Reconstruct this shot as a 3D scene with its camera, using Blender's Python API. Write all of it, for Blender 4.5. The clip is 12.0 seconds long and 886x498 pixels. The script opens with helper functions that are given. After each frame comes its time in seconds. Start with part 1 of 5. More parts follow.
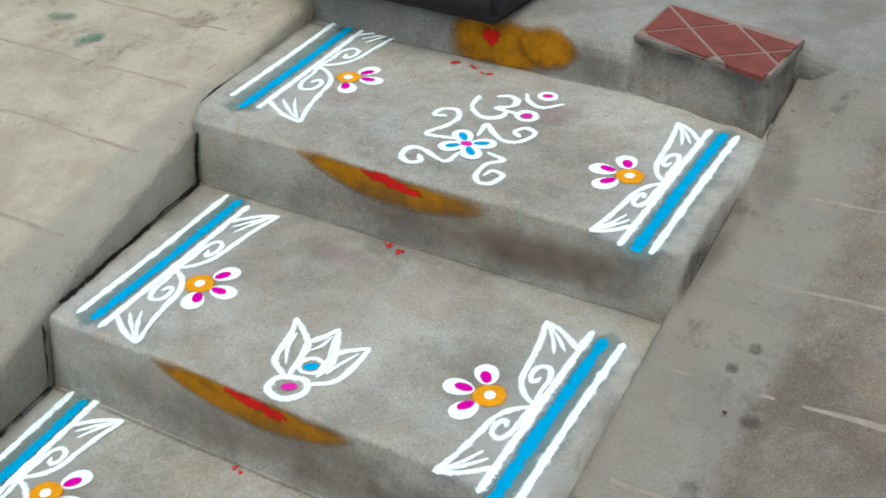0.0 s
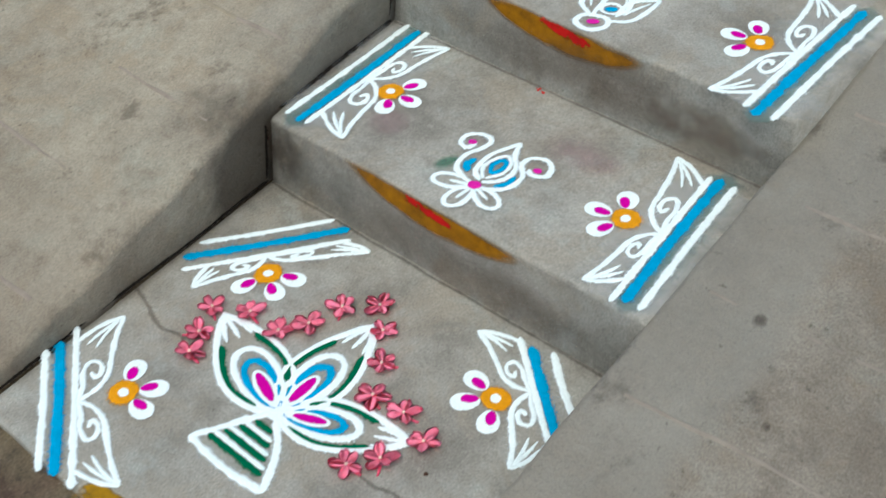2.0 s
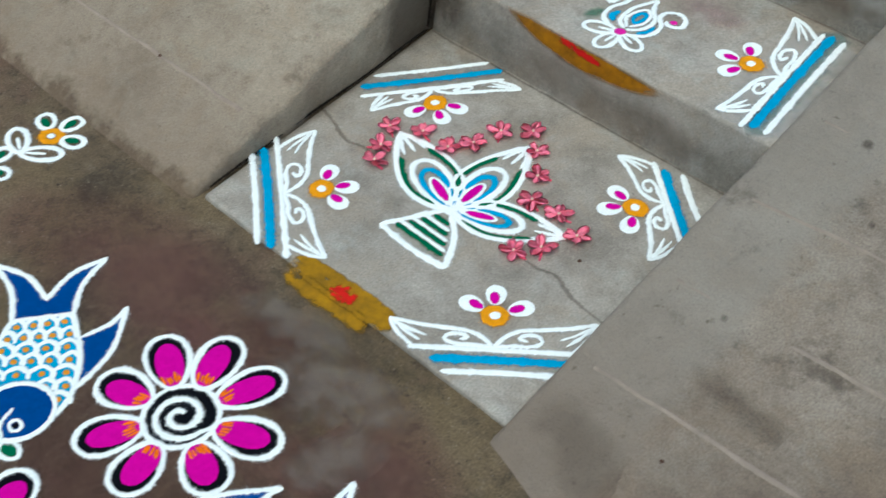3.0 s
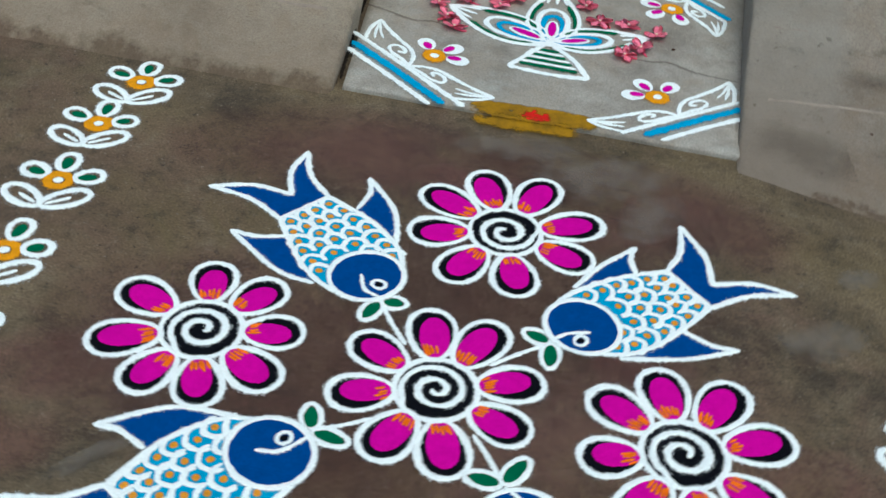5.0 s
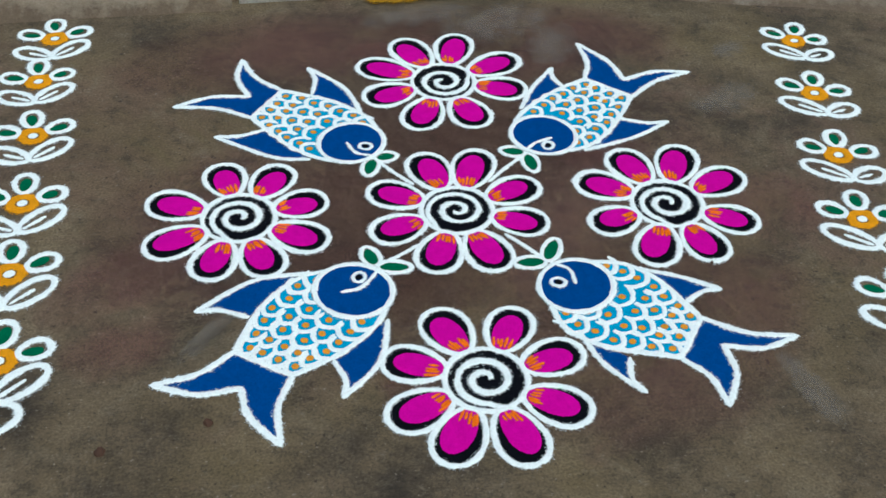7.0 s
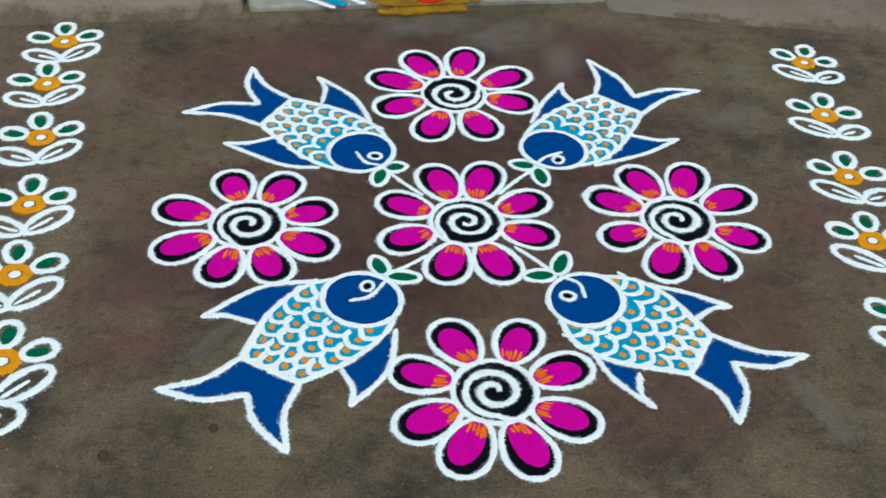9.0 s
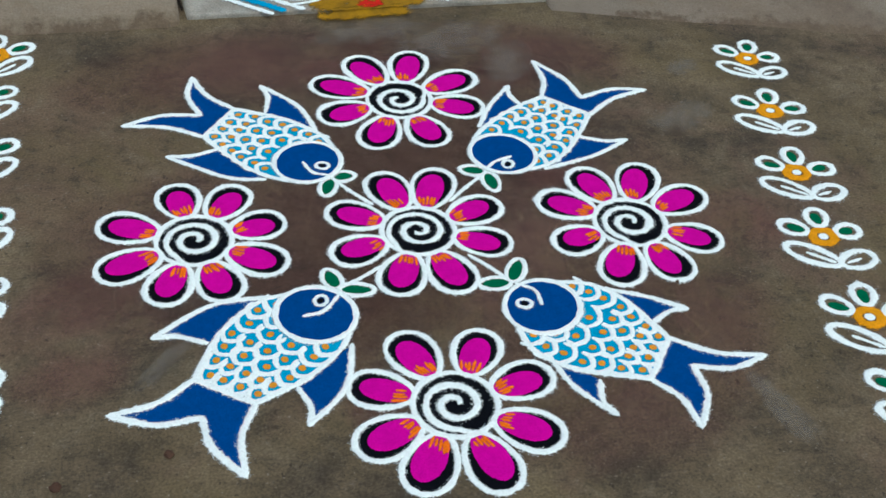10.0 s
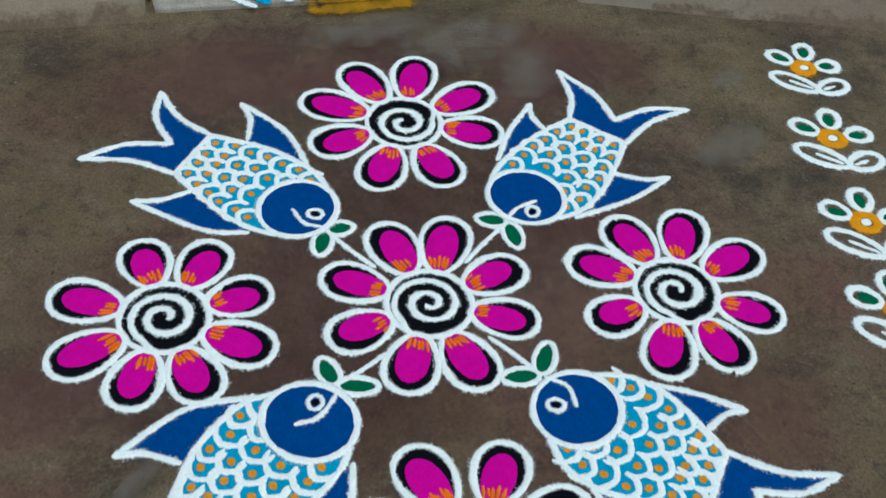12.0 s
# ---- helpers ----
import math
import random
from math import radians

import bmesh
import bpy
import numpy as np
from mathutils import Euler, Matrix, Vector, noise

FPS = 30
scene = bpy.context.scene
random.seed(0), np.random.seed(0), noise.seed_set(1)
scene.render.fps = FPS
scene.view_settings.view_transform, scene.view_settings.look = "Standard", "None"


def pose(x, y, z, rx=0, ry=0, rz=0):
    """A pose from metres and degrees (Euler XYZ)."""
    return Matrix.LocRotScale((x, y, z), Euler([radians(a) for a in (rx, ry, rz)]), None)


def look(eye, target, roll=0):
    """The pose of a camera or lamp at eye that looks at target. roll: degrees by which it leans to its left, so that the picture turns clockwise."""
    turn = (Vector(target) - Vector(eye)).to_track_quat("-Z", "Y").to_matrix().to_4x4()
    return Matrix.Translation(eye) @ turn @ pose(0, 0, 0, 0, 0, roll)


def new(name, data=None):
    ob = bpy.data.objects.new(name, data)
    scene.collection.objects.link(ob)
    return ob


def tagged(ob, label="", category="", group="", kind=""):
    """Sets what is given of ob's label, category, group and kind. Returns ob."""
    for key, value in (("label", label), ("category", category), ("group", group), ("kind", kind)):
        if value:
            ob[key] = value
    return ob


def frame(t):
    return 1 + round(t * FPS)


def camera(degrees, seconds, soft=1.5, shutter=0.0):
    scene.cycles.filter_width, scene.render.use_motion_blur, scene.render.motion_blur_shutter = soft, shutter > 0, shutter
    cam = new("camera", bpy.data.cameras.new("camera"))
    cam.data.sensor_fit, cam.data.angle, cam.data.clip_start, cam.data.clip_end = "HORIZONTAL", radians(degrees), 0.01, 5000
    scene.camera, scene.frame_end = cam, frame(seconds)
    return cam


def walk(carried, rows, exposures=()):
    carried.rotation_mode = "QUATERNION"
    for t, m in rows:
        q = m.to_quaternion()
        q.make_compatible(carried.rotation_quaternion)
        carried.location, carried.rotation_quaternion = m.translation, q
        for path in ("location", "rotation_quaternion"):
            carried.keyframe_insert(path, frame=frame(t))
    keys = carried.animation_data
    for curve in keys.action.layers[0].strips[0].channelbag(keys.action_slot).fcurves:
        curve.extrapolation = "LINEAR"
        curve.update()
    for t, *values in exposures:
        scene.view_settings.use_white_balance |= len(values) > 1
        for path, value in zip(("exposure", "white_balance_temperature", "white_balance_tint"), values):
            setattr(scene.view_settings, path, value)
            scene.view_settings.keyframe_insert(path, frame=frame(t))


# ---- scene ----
cam = camera(40.1, 12.0, shutter=0.25)
PATH = [
    (0, (0.965, 0.849, 1.56), (0.119, 2.314, 0.494), -0.4),
    (0.3, (0.997, 0.8, 1.57), (0.091, 2.21, 0.479), -0.8),
    (0.5, (1.012, 0.783, 1.572), (0.049, 2.129, 0.45), -1.6),
    (0.7, (0.991, 0.774, 1.562), (0.01, 2.072, 0.399), -1.9),
    (1, (0.988, 0.754, 1.545), (-0.005, 2.001, 0.338), -1.5),
    (1.2, (1.035, 0.708, 1.534), (0.015, 1.906, 0.298), -1.8),
    (1.5, (1.07, 0.554, 1.534), (0.064, 1.714, 0.252), -1.0),
    (1.8, (1.148, 0.409, 1.571), (0.119, 1.518, 0.263), -2.0),
    (2, (1.17, 0.326, 1.591), (0.149, 1.422, 0.265), -2.0),
    (2.5, (1.267, 0.08, 1.621), (0.22, 1.13, 0.279), -1.2),
    (2.8, (1.296, -0.077, 1.677), (0.282, 0.944, 0.288), -0.8),
    (3, (1.283, -0.177, 1.703), (0.285, 0.835, 0.296), -0.3),
    (3.2, (1.238, -0.298, 1.714), (0.253, 0.727, 0.306), -0.4),
    (4.8, (0.32, -1.311, 1.422), (0.027, 0.212, 0.159), 8.3),
    (4.9, (0.269, -1.326, 1.42), (0.0, 0.198, 0.152), 6.9),
    (5, (0.192, -1.339, 1.402), (-0.039, 0.189, 0.133), 5.5),
    (5.2, (0.106, -1.367, 1.41), (-0.065, 0.139, 0.105), 1.7),
    (5.3, (0.067, -1.39, 1.404), (-0.061, 0.115, 0.094), 1.3),
    (5.5, (0.016, -1.444, 1.393), (-0.053, 0.065, 0.083), 1.9),
    (5.8, (-0.08, -1.546, 1.393), (-0.081, -0.049, 0.067), 2.3),
    (6, (-0.121, -1.611, 1.405), (-0.117, -0.122, 0.07), 0.8),
    (6.3, (-0.199, -1.646, 1.411), (-0.114, -0.176, 0.058), 1.6),
    (6.5, (-0.259, -1.676, 1.428), (-0.096, -0.21, 0.077), 1.5),
    (6.7, (-0.288, -1.709, 1.439), (-0.032, -0.24, 0.106), 1.5),
    (8.3, (-0.353, -1.745, 1.41), (-0.181, -0.23, 0.116), 3.6),
    (8.5, (-0.343, -1.75, 1.409), (-0.163, -0.233, 0.119), 3.4),
    (9, (-0.343, -1.723, 1.413), (-0.079, -0.217, 0.124), 3.3),
    (9.5, (-0.334, -1.694, 1.412), (0.008, -0.2, 0.128), 4.1),
    (10, (-0.366, -1.675, 1.412), (0.001, -0.193, 0.12), 4.0),
    (10.5, (-0.393, -1.64, 1.405), (-0.028, -0.192, 0.074), 4.5),
    (11, (-0.381, -1.569, 1.415), (-0.006, -0.143, 0.064), 5.0),
    (11.5, (-0.35, -1.416, 1.407), (0.022, -0.028, 0.016), 5.2),
    (12, (-0.332, -1.206, 1.413), (0.051, 0.134, -0.022), 6.1),
]
walk(cam, [(t, look(eye, target, roll)) for t, eye, target, roll in PATH], [(0, 0.27, 6270, 0), (1, 0.11, 6270, 0), (2.5, 0.08, 6270, 0), (3, 0.02, 6270, 0), (5, -0.15, 6270, 0), (6, -0.17, 6270, 0), (9.5, -0.2, 6270, 0), (11, -0.24, 6240, -1), (12, -0.33, 6200, -2)])

# ---- light ----
world = bpy.data.worlds.new("overcast_sky")
world.use_nodes = True
scene.world = world
wn = world.node_tree.nodes
sky = wn.new("ShaderNodeTexSky")
sky.sky_type, sky.sun_disc = "NISHITA", False
sky.sun_elevation, sky.sun_rotation = radians(67), radians(151)
sky.air_density, sky.dust_density = 1.0, 4.0
wn["Background"].inputs["Strength"].default_value = 0.15
world.node_tree.links.new(sky.outputs[0], wn["Background"].inputs["Color"])
sun = new("sun", bpy.data.lights.new("sun", "SUN"))
sun.data.energy, sun.data.angle, sun.data.color = 1.25, radians(70), (1.0, 0.98, 0.93)
sun.matrix_world = look((1.2, -2.2, 6.0), (0, 0, 0))


# ---- materials ----
class Mat:
    """A small wrapper to wire procedural node materials."""

    def __init__(self, name, rough=0.85):
        self.m = bpy.data.materials.new(name)
        self.m.use_nodes = True
        self.t = self.m.node_tree
        self.b = self.t.nodes["Principled BSDF"]
        self.b.inputs["Roughness"].default_value = rough
        self.b.inputs["Specular IOR Level"].default_value = 0.3

    def node(self, kind, **inputs):
        n = self.t.nodes.new(kind)
        for k, v in inputs.items():
            self.put(n.inputs[k.replace("_", " ")], v)
        return n

    def put(self, socket, v):
        if isinstance(v, bpy.types.NodeSocket):
            self.t.links.new(v, socket)
        else:
            socket.default_value = v

    def where(self):
        return self.node("ShaderNodeNewGeometry").outputs["Position"]

    def noise(self, scale, detail=4.0, rough=0.6, at=None, distort=0.0):
        n = self.node("ShaderNodeTexNoise", Scale=scale, Detail=detail, Roughness=rough, Distortion=distort)
        self.put(n.inputs["Vector"], at if at is not None else self.where())
        return n.outputs["Fac"]

    def ramp(self, fac, *stops):
        n = self.node("ShaderNodeValToRGB")
        self.put(n.inputs["Fac"], fac)
        els = n.color_ramp.elements
        while len(els) < len(stops):
            els.new(0.5)
        for e, (p, c) in zip(els, stops):
            e.position = p
            e.color = (*c, 1) if isinstance(c, tuple) else (c, c, c, 1)
        return n.outputs["Color"]

    def mix(self, fac, a, b, blend="MIX"):
        n = self.t.nodes.new("ShaderNodeMix")
        n.data_type, n.blend_type = "RGBA", blend
        for s, v in zip((n.inputs[0], n.inputs[6], n.inputs[7]), (fac, a, b)):
            self.put(s, (*v, 1) if isinstance(v, tuple) and len(v) == 3 else v)
        return n.outputs[2]

    def math(self, op, a, b=0.0, clamp=False):
        n = self.t.nodes.new("ShaderNodeMath")
        n.operation, n.use_clamp = op, clamp
        self.put(n.inputs[0], a)
        self.put(n.inputs[1], b)
        return n.outputs[0]

    def axes(self):
        n = self.node("ShaderNodeSeparateXYZ", Vector=self.where())
        return n.outputs

    def bump(self, height, strength, distance):
        n = self.node("ShaderNodeBump", Strength=strength, Distance=distance, Height=height)
        self.put(self.b.inputs["Normal"], n.outputs[0])

    def done(self, colour):
        self.put(self.b.inputs["Base Color"], (*colour, 1) if isinstance(colour, tuple) else colour)
        return self.m


def earth_colour(k):
    """Damp brown swept earth: mottled, with olive, reddish, dark and dusty patches."""
    c = k.ramp(k.noise(3.2, 8, 0.7), (0.36, (0.032, 0.025, 0.017)), (0.5, (0.1, 0.076, 0.046)), (0.64, (0.168, 0.13, 0.082)))
    c = k.mix(k.ramp(k.noise(1.5, 5), (0.46, 0.0), (0.62, 0.6)), c, (0.106, 0.08, 0.035))
    c = k.mix(k.ramp(k.noise(2.1, 5, 0.7, distort=0.6), (0.5, 0.0), (0.62, 0.6)), c, (0.125, 0.08, 0.056))
    c = k.mix(k.ramp(k.noise(8.5, 6, 0.75, distort=0.8), (0.53, 0.0), (0.68, 0.5)), c, (0.15, 0.124, 0.082))
    c = k.mix(k.ramp(k.noise(6.3, 6, 0.75, distort=0.5), (0.33, 0.6), (0.46, 0.0)), c, (0.04, 0.031, 0.021))
    c = k.mix(k.ramp(k.noise(24, 6, 0.75), (0.34, 0.6), (0.5, 0.0)), c, (0.03, 0.023, 0.014))
    c = k.mix(k.ramp(k.noise(42, 5, 0.75), (0.57, 0.0), (0.72, 0.5)), c, (0.17, 0.147, 0.112))
    c = k.mix(k.ramp(k.noise(75, 3, 0.6), (0.28, 0.8), (0.37, 0.0)), c, (0.02, 0.015, 0.01))
    c = k.mix(k.ramp(k.noise(120, 2, 0.6), (0.66, 0.0), (0.74, 0.55)), c, (0.24, 0.21, 0.17))
    return k.mix(0.55, c, k.ramp(k.noise(210, 4, 0.7), (0.3, 0.1), (0.7, 0.9)), "OVERLAY")


def make_earth():
    k = Mat("damp_earth", 0.8)
    k.bump(k.math("ADD", k.noise(90, 5), k.noise(14, 4)), 0.35, 0.006)
    return k.done(earth_colour(k))


def concrete_colour(k, dark, mid, light, scale=3.0):
    c = k.ramp(k.noise(scale, 7, 0.68), (0.36, dark), (0.5, mid), (0.64, light))
    c = k.mix(k.ramp(k.noise(11, 6, 0.75), (0.38, 0.5), (0.52, 0.0)), c, dark)
    c = k.mix(k.ramp(k.noise(5.2, 6, 0.7, distort=0.7), (0.5, 0.0), (0.62, 0.5)), c, tuple(v * f for v, f in zip(mid, (1.0, 0.9, 0.79))))
    c = k.mix(k.ramp(k.noise(7.5, 5, 0.7, distort=0.4), (0.54, 0.0), (0.66, 0.45)), c, tuple(v * f for v, f in zip(light, (0.9, 0.99, 1.03))))
    c = k.mix(k.ramp(k.noise(2.3, 6, 0.72, distort=0.9), (0.52, 0.0), (0.66, 0.28)), c, tuple(v * f for v, f in zip(mid, (0.93, 0.82, 0.72))))
    c = k.mix(k.ramp(k.noise(26, 6, 0.78), (0.58, 0.0), (0.74, 0.4)), c, tuple(min(0.6, v * 1.2) for v in light))
    c = k.mix(k.ramp(k.noise(62, 4, 0.7), (0.26, 0.75), (0.35, 0.0)), c, tuple(v * 0.55 for v in dark))
    return k.mix(0.4, c, k.ramp(k.noise(240, 3), (0.3, 0.22), (0.7, 0.78)), "OVERLAY")


def make_concrete(name, dark, mid, light, stain_y=None):
    k = Mat(name, 0.88)
    c = concrete_colour(k, dark, mid, light)
    k.bump(k.math("ADD", k.noise(120, 5), k.math("MULTIPLY", k.noise(9, 6), 1.5)), 0.4, 0.005)
    if stain_y is not None:
        # earth tracked up over the foot of the ramp
        up = k.math("SUBTRACT", k.axes()[1], stain_y)
        up = k.math("ADD", up, k.math("MULTIPLY", k.math("SUBTRACT", k.noise(7, 6, 0.7), 0.5), 0.22))
        c = k.mix(k.ramp(k.math("ADD", k.math("MULTIPLY", up, 8), 0.5), (0.38, 1.0), (0.6, 0.0)), c, earth_colour(k))
    return k.done(c)


def make_ramp(name, dark, mid, light, clean, stain_y, strip, side):
    """Ramp cement: a newer grey strip along the stair, sandier beyond it, earth tracked over its foot."""
    k = Mat(name, 0.9)
    c = concrete_colour(k, dark, mid, light, 2.4)
    at = k.axes()
    d = k.math("MULTIPLY", k.math("SUBTRACT", at[0], strip), side)
    d = k.math("ADD", d, k.math("MULTIPLY", k.math("SUBTRACT", k.noise(6, 5, 0.7), 0.5), 0.12))
    grey = k.mix(0.5, c, k.mix(k.ramp(k.noise(13, 6, 0.7), (0.3, 0.5), (0.6, 0.0)), clean, dark))
    grey = k.mix(0.5, grey, clean)
    strip_fac = k.ramp(k.math("ADD", k.math("MULTIPLY", d, 6), 0.5), (0.4, 0.0), (0.62, 0.8))
    if side > 0:
        upper = k.math("ADD", k.math("SUBTRACT", at[1], 1.6), k.math("MULTIPLY", k.math("SUBTRACT", k.noise(4, 5), 0.5), 0.9))
        strip_fac = k.mix(1.0, strip_fac, k.ramp(upper, (0.0, 0.12), (0.4, 1.0)), "MULTIPLY")
    c = k.mix(strip_fac, c, grey)
    if side > 0:
        # a washed, sandier surface towards the porch
        w = k.math("ADD", k.math("SUBTRACT", at[1], 1.95), k.math("MULTIPLY", k.math("SUBTRACT", k.noise(2.2, 5), 0.5), 1.2))
        sand = k.mix(k.ramp(k.noise(8, 6, 0.7), (0.4, 0.0), (0.6, 1.0)), (0.36, 0.315, 0.235), (0.47, 0.425, 0.335))
        far = k.ramp(k.math("ADD", k.math("MULTIPLY", d, 6), 0.5), (0.4, 1.0), (0.62, 0.35))
        c = k.mix(k.mix(1.0, k.ramp(w, (0.0, 0.0), (0.35, 0.85)), far, "MULTIPLY"), c, sand)
    # blotches and pits
    c = k.mix(k.ramp(k.noise(5.5, 6, 0.75), (0.30, 0.75), (0.42, 0.0)), c, tuple(v * 0.55 for v in dark))
    c = k.mix(k.ramp(k.noise(38, 4, 0.7), (0.27, 0.7), (0.36, 0.0)), c, tuple(v * 0.5 for v in dark))
    if side > 0:
        # damp patch in the corner above the landing
        far = k.node("ShaderNodeVectorMath", Vector=k.where())
        far.operation = "DISTANCE"
        far.inputs[1].default_value = (-0.47, 1.52, 0.1)
        wet = k.math("ADD", far.outputs["Value"], k.math("MULTIPLY", k.math("SUBTRACT", k.noise(9, 5, 0.7), 0.5), 0.16))
        c = k.mix(k.ramp(wet, (0.1, 0.75), (0.17, 0.0)), c, (0.06, 0.048, 0.036))
    up = k.math("SUBTRACT", at[1], stain_y)
    if side < 0:
        up = k.math("ADD", up, k.math("MULTIPLY", k.math("SUBTRACT", at[0], 0.46), 0.25))
    up = k.math("ADD", up, k.math("MULTIPLY", k.math("SUBTRACT", k.noise(6, 6, 0.72), 0.5), 0.34 if side < 0 else 0.22))
    c = k.mix(k.ramp(k.math("ADD", k.math("MULTIPLY", up, 8), 0.5), (0.38, 1.0), (0.6, 0.0)), c, earth_colour(k))
    wash = k.math("ADD", k.math("MULTIPLY", up, 1.6), 0.2)
    c = k.mix(k.ramp(wash, (0.25, 0.55), (0.95, 0.0)), c, (0.175, 0.132, 0.094))
    k.bump(k.math("ADD", k.noise(150, 5), k.math("MULTIPLY", k.noise(16, 7, 0.75), 2.5)), 0.7, 0.007)
    return k.done(c)


def cover_alpha(k, low, high, scale=420.0, swing=0.9, most=1.0):
    """How thickly the powder lies: ragged where the heap thins out."""
    a = k.node("ShaderNodeAttribute")
    a.attribute_name = "cover"
    f = k.math("ADD", a.outputs["Fac"], k.math("MULTIPLY", k.math("SUBTRACT", k.noise(scale, 3, 0.7), 0.5), swing))
    f = k.ramp(f, (low, 0.0), (high, most))
    k.put(k.b.inputs["Alpha"], f)


def make_powder(name, colour, vary=0.12, grit=0.55):
    """Loose rangoli powder: matt, grainy, slightly uneven in cover."""
    k = Mat(name, 0.95)
    k.b.inputs["Specular IOR Level"].default_value = 0.02
    dark = tuple(v * (1 - 2.2 * vary) for v in colour)
    c = k.mix(k.ramp(k.noise(60, 5, 0.7), (0.35, 0.0), (0.62, 1.0)), dark, colour)
    c = k.mix(k.ramp(k.noise(430, 3, 0.7), (0.36, grit), (0.54, 0.0)), c, tuple(v * 0.6 for v in dark))
    c = k.mix(k.ramp(k.noise(900, 2), (0.45, 0.0), (0.65, 0.3)), c, tuple(min(0.95, v * 1.15 + 0.004) for v in colour))
    k.bump(k.noise(700, 2), 0.6, 0.0012)
    cover_alpha(k, 0.3, 0.64, 300, 1.45)
    return k.done(c)


def make_haze(name, colour, most, scale=60.0, swing=0.8, rough=0.95):
    k = Mat(name, rough)
    k.b.inputs["Specular IOR Level"].default_value = 0.1
    dark = tuple(v * 0.75 for v in colour)
    cover_alpha(k, 0.15, 0.95, scale, swing, most)
    return k.done(k.mix(k.noise(35, 4), dark, colour))


def make_paste(name, colour, deep, thin=0.06, full=0.62, scale=14.0, swing=0.3):
    """Smeared paste: solid in the middle, thinning out into the cement."""
    k = Mat(name, 0.85)
    k.b.inputs["Specular IOR Level"].default_value = 0.15
    c = k.mix(k.ramp(k.noise(22, 6, 0.75), (0.35, 0.0), (0.62, 1.0)), deep, colour)
    k.bump(k.noise(220, 4), 0.5, 0.002)
    cover_alpha(k, thin, full, scale, swing)
    return k.done(c)


def make_plain(name, colour, rough, vary=0.15, scale=30.0):
    k = Mat(name, rough)
    k.bump(k.noise(scale * 6, 4), 0.3, 0.002)
    return k.done(k.mix(k.noise(scale, 5), tuple(v * (1 - vary) for v in colour), tuple(min(1.0, v * (1 + vary)) for v in colour)))


def make_petal(name, colour, deep):
    k = Mat(name, 0.55)
    k.b.inputs["Subsurface Weight"].default_value = 0.15
    k.b.inputs["Subsurface Scale"].default_value = 0.004
    rnd = k.node("ShaderNodeObjectInfo").outputs["Random"]
    c = k.mix(k.ramp(k.noise(160, 4), (0.35, 0.0), (0.65, 1.0)), deep, colour)
    return k.done(k.mix(k.math("MULTIPLY", rnd, 0.35), c, deep))


EARTH = make_earth()
STEP_CONCRETE = make_concrete("step_concrete", (0.185, 0.172, 0.147), (0.295, 0.281, 0.247), (0.37, 0.356, 0.318))
RAMP_WEST = make_ramp("ramp_west_concrete", (0.2, 0.165, 0.122), (0.325, 0.285, 0.22), (0.41, 0.362, 0.28), (0.275, 0.268, 0.243), 0.80, -0.64, 1)
RAMP_EAST = make_ramp("ramp_east_concrete", (0.145, 0.121, 0.096), (0.228, 0.2, 0.162), (0.3, 0.268, 0.222), (0.268, 0.254, 0.22), 0.775, 0.66, -1)
PORCH_CONCRETE = make_concrete("porch_concrete", (0.14, 0.132, 0.115), (0.215, 0.207, 0.186), (0.275, 0.265, 0.238))
MORTAR = make_plain("pale_mortar", (0.285, 0.238, 0.195), 0.9, 0.45)
MORTAR_DIRT = make_plain("dirty_mortar", (0.29, 0.245, 0.18), 0.9, 0.3)
MORTAR_EAST = make_plain("worn_mortar", (0.262, 0.225, 0.188), 0.9, 0.45)
TILE_MORTAR = make_plain("tile_mortar", (0.23, 0.16, 0.135), 0.9, 0.4)
DAMP_CEMENT = make_concrete("damp_cement", (0.07, 0.061, 0.05), (0.142, 0.128, 0.109), (0.23, 0.21, 0.182))
RED_TILE = make_plain("red_tile", (0.16, 0.042, 0.03), 0.85, 0.5, 18)
BLACK_PLASTIC = make_plain("black_plastic", (0.018, 0.018, 0.02), 0.45, 0.2)
CRUMB = make_plain("dry_leaf", (0.06, 0.03, 0.018), 0.8, 0.4, 90)
WHITE = make_powder("white_powder", (0.85, 0.955, 0.97), 0.03, 0.45)
BLACK = make_powder("black_powder", (0.004, 0.005, 0.008))
MAGENTA = make_powder("magenta_powder", (0.6, 0.0, 0.33), 0.07)
PINK = make_powder("pink_powder", (0.68, 0.02, 0.36), 0.07)
ORANGE = make_powder("orange_powder", (0.85, 0.17, 0.01), 0.1)
ORANGE_DOT = make_powder("orange_dot_powder", (0.72, 0.3, 0.03), 0.1)
AMBER = make_powder("amber_powder", (0.78, 0.33, 0.012), 0.1)
NAVY = make_powder("navy_powder", (0.001, 0.058, 0.25), 0.07)
CYAN = make_powder("cyan_powder", (0.008, 0.34, 0.6), 0.1)
SKY = make_powder("sky_blue_powder", (0.012, 0.35, 0.64), 0.1)
GREEN = make_powder("green_powder", (0.004, 0.13, 0.06), 0.1)
TURMERIC = make_paste("turmeric", (0.4, 0.165, 0.002), (0.2, 0.085, 0.004))
TURMERIC_DULL = make_paste("dry_turmeric", (0.34, 0.18, 0.005), (0.18, 0.1, 0.008), 0.28, 0.62, 32, 1.15)
VERMILION = make_paste("vermilion", (0.62, 0.01, 0.008), (0.4, 0.008, 0.006), 0.4, 0.66, 60, 1.5)
TEAL_HAZE = make_haze("teal_haze", (0.08, 0.22, 0.2), 0.36, 40)
WHITE_HAZE = make_haze("white_haze", (0.62, 0.63, 0.62), 0.3, 28, 1.3)
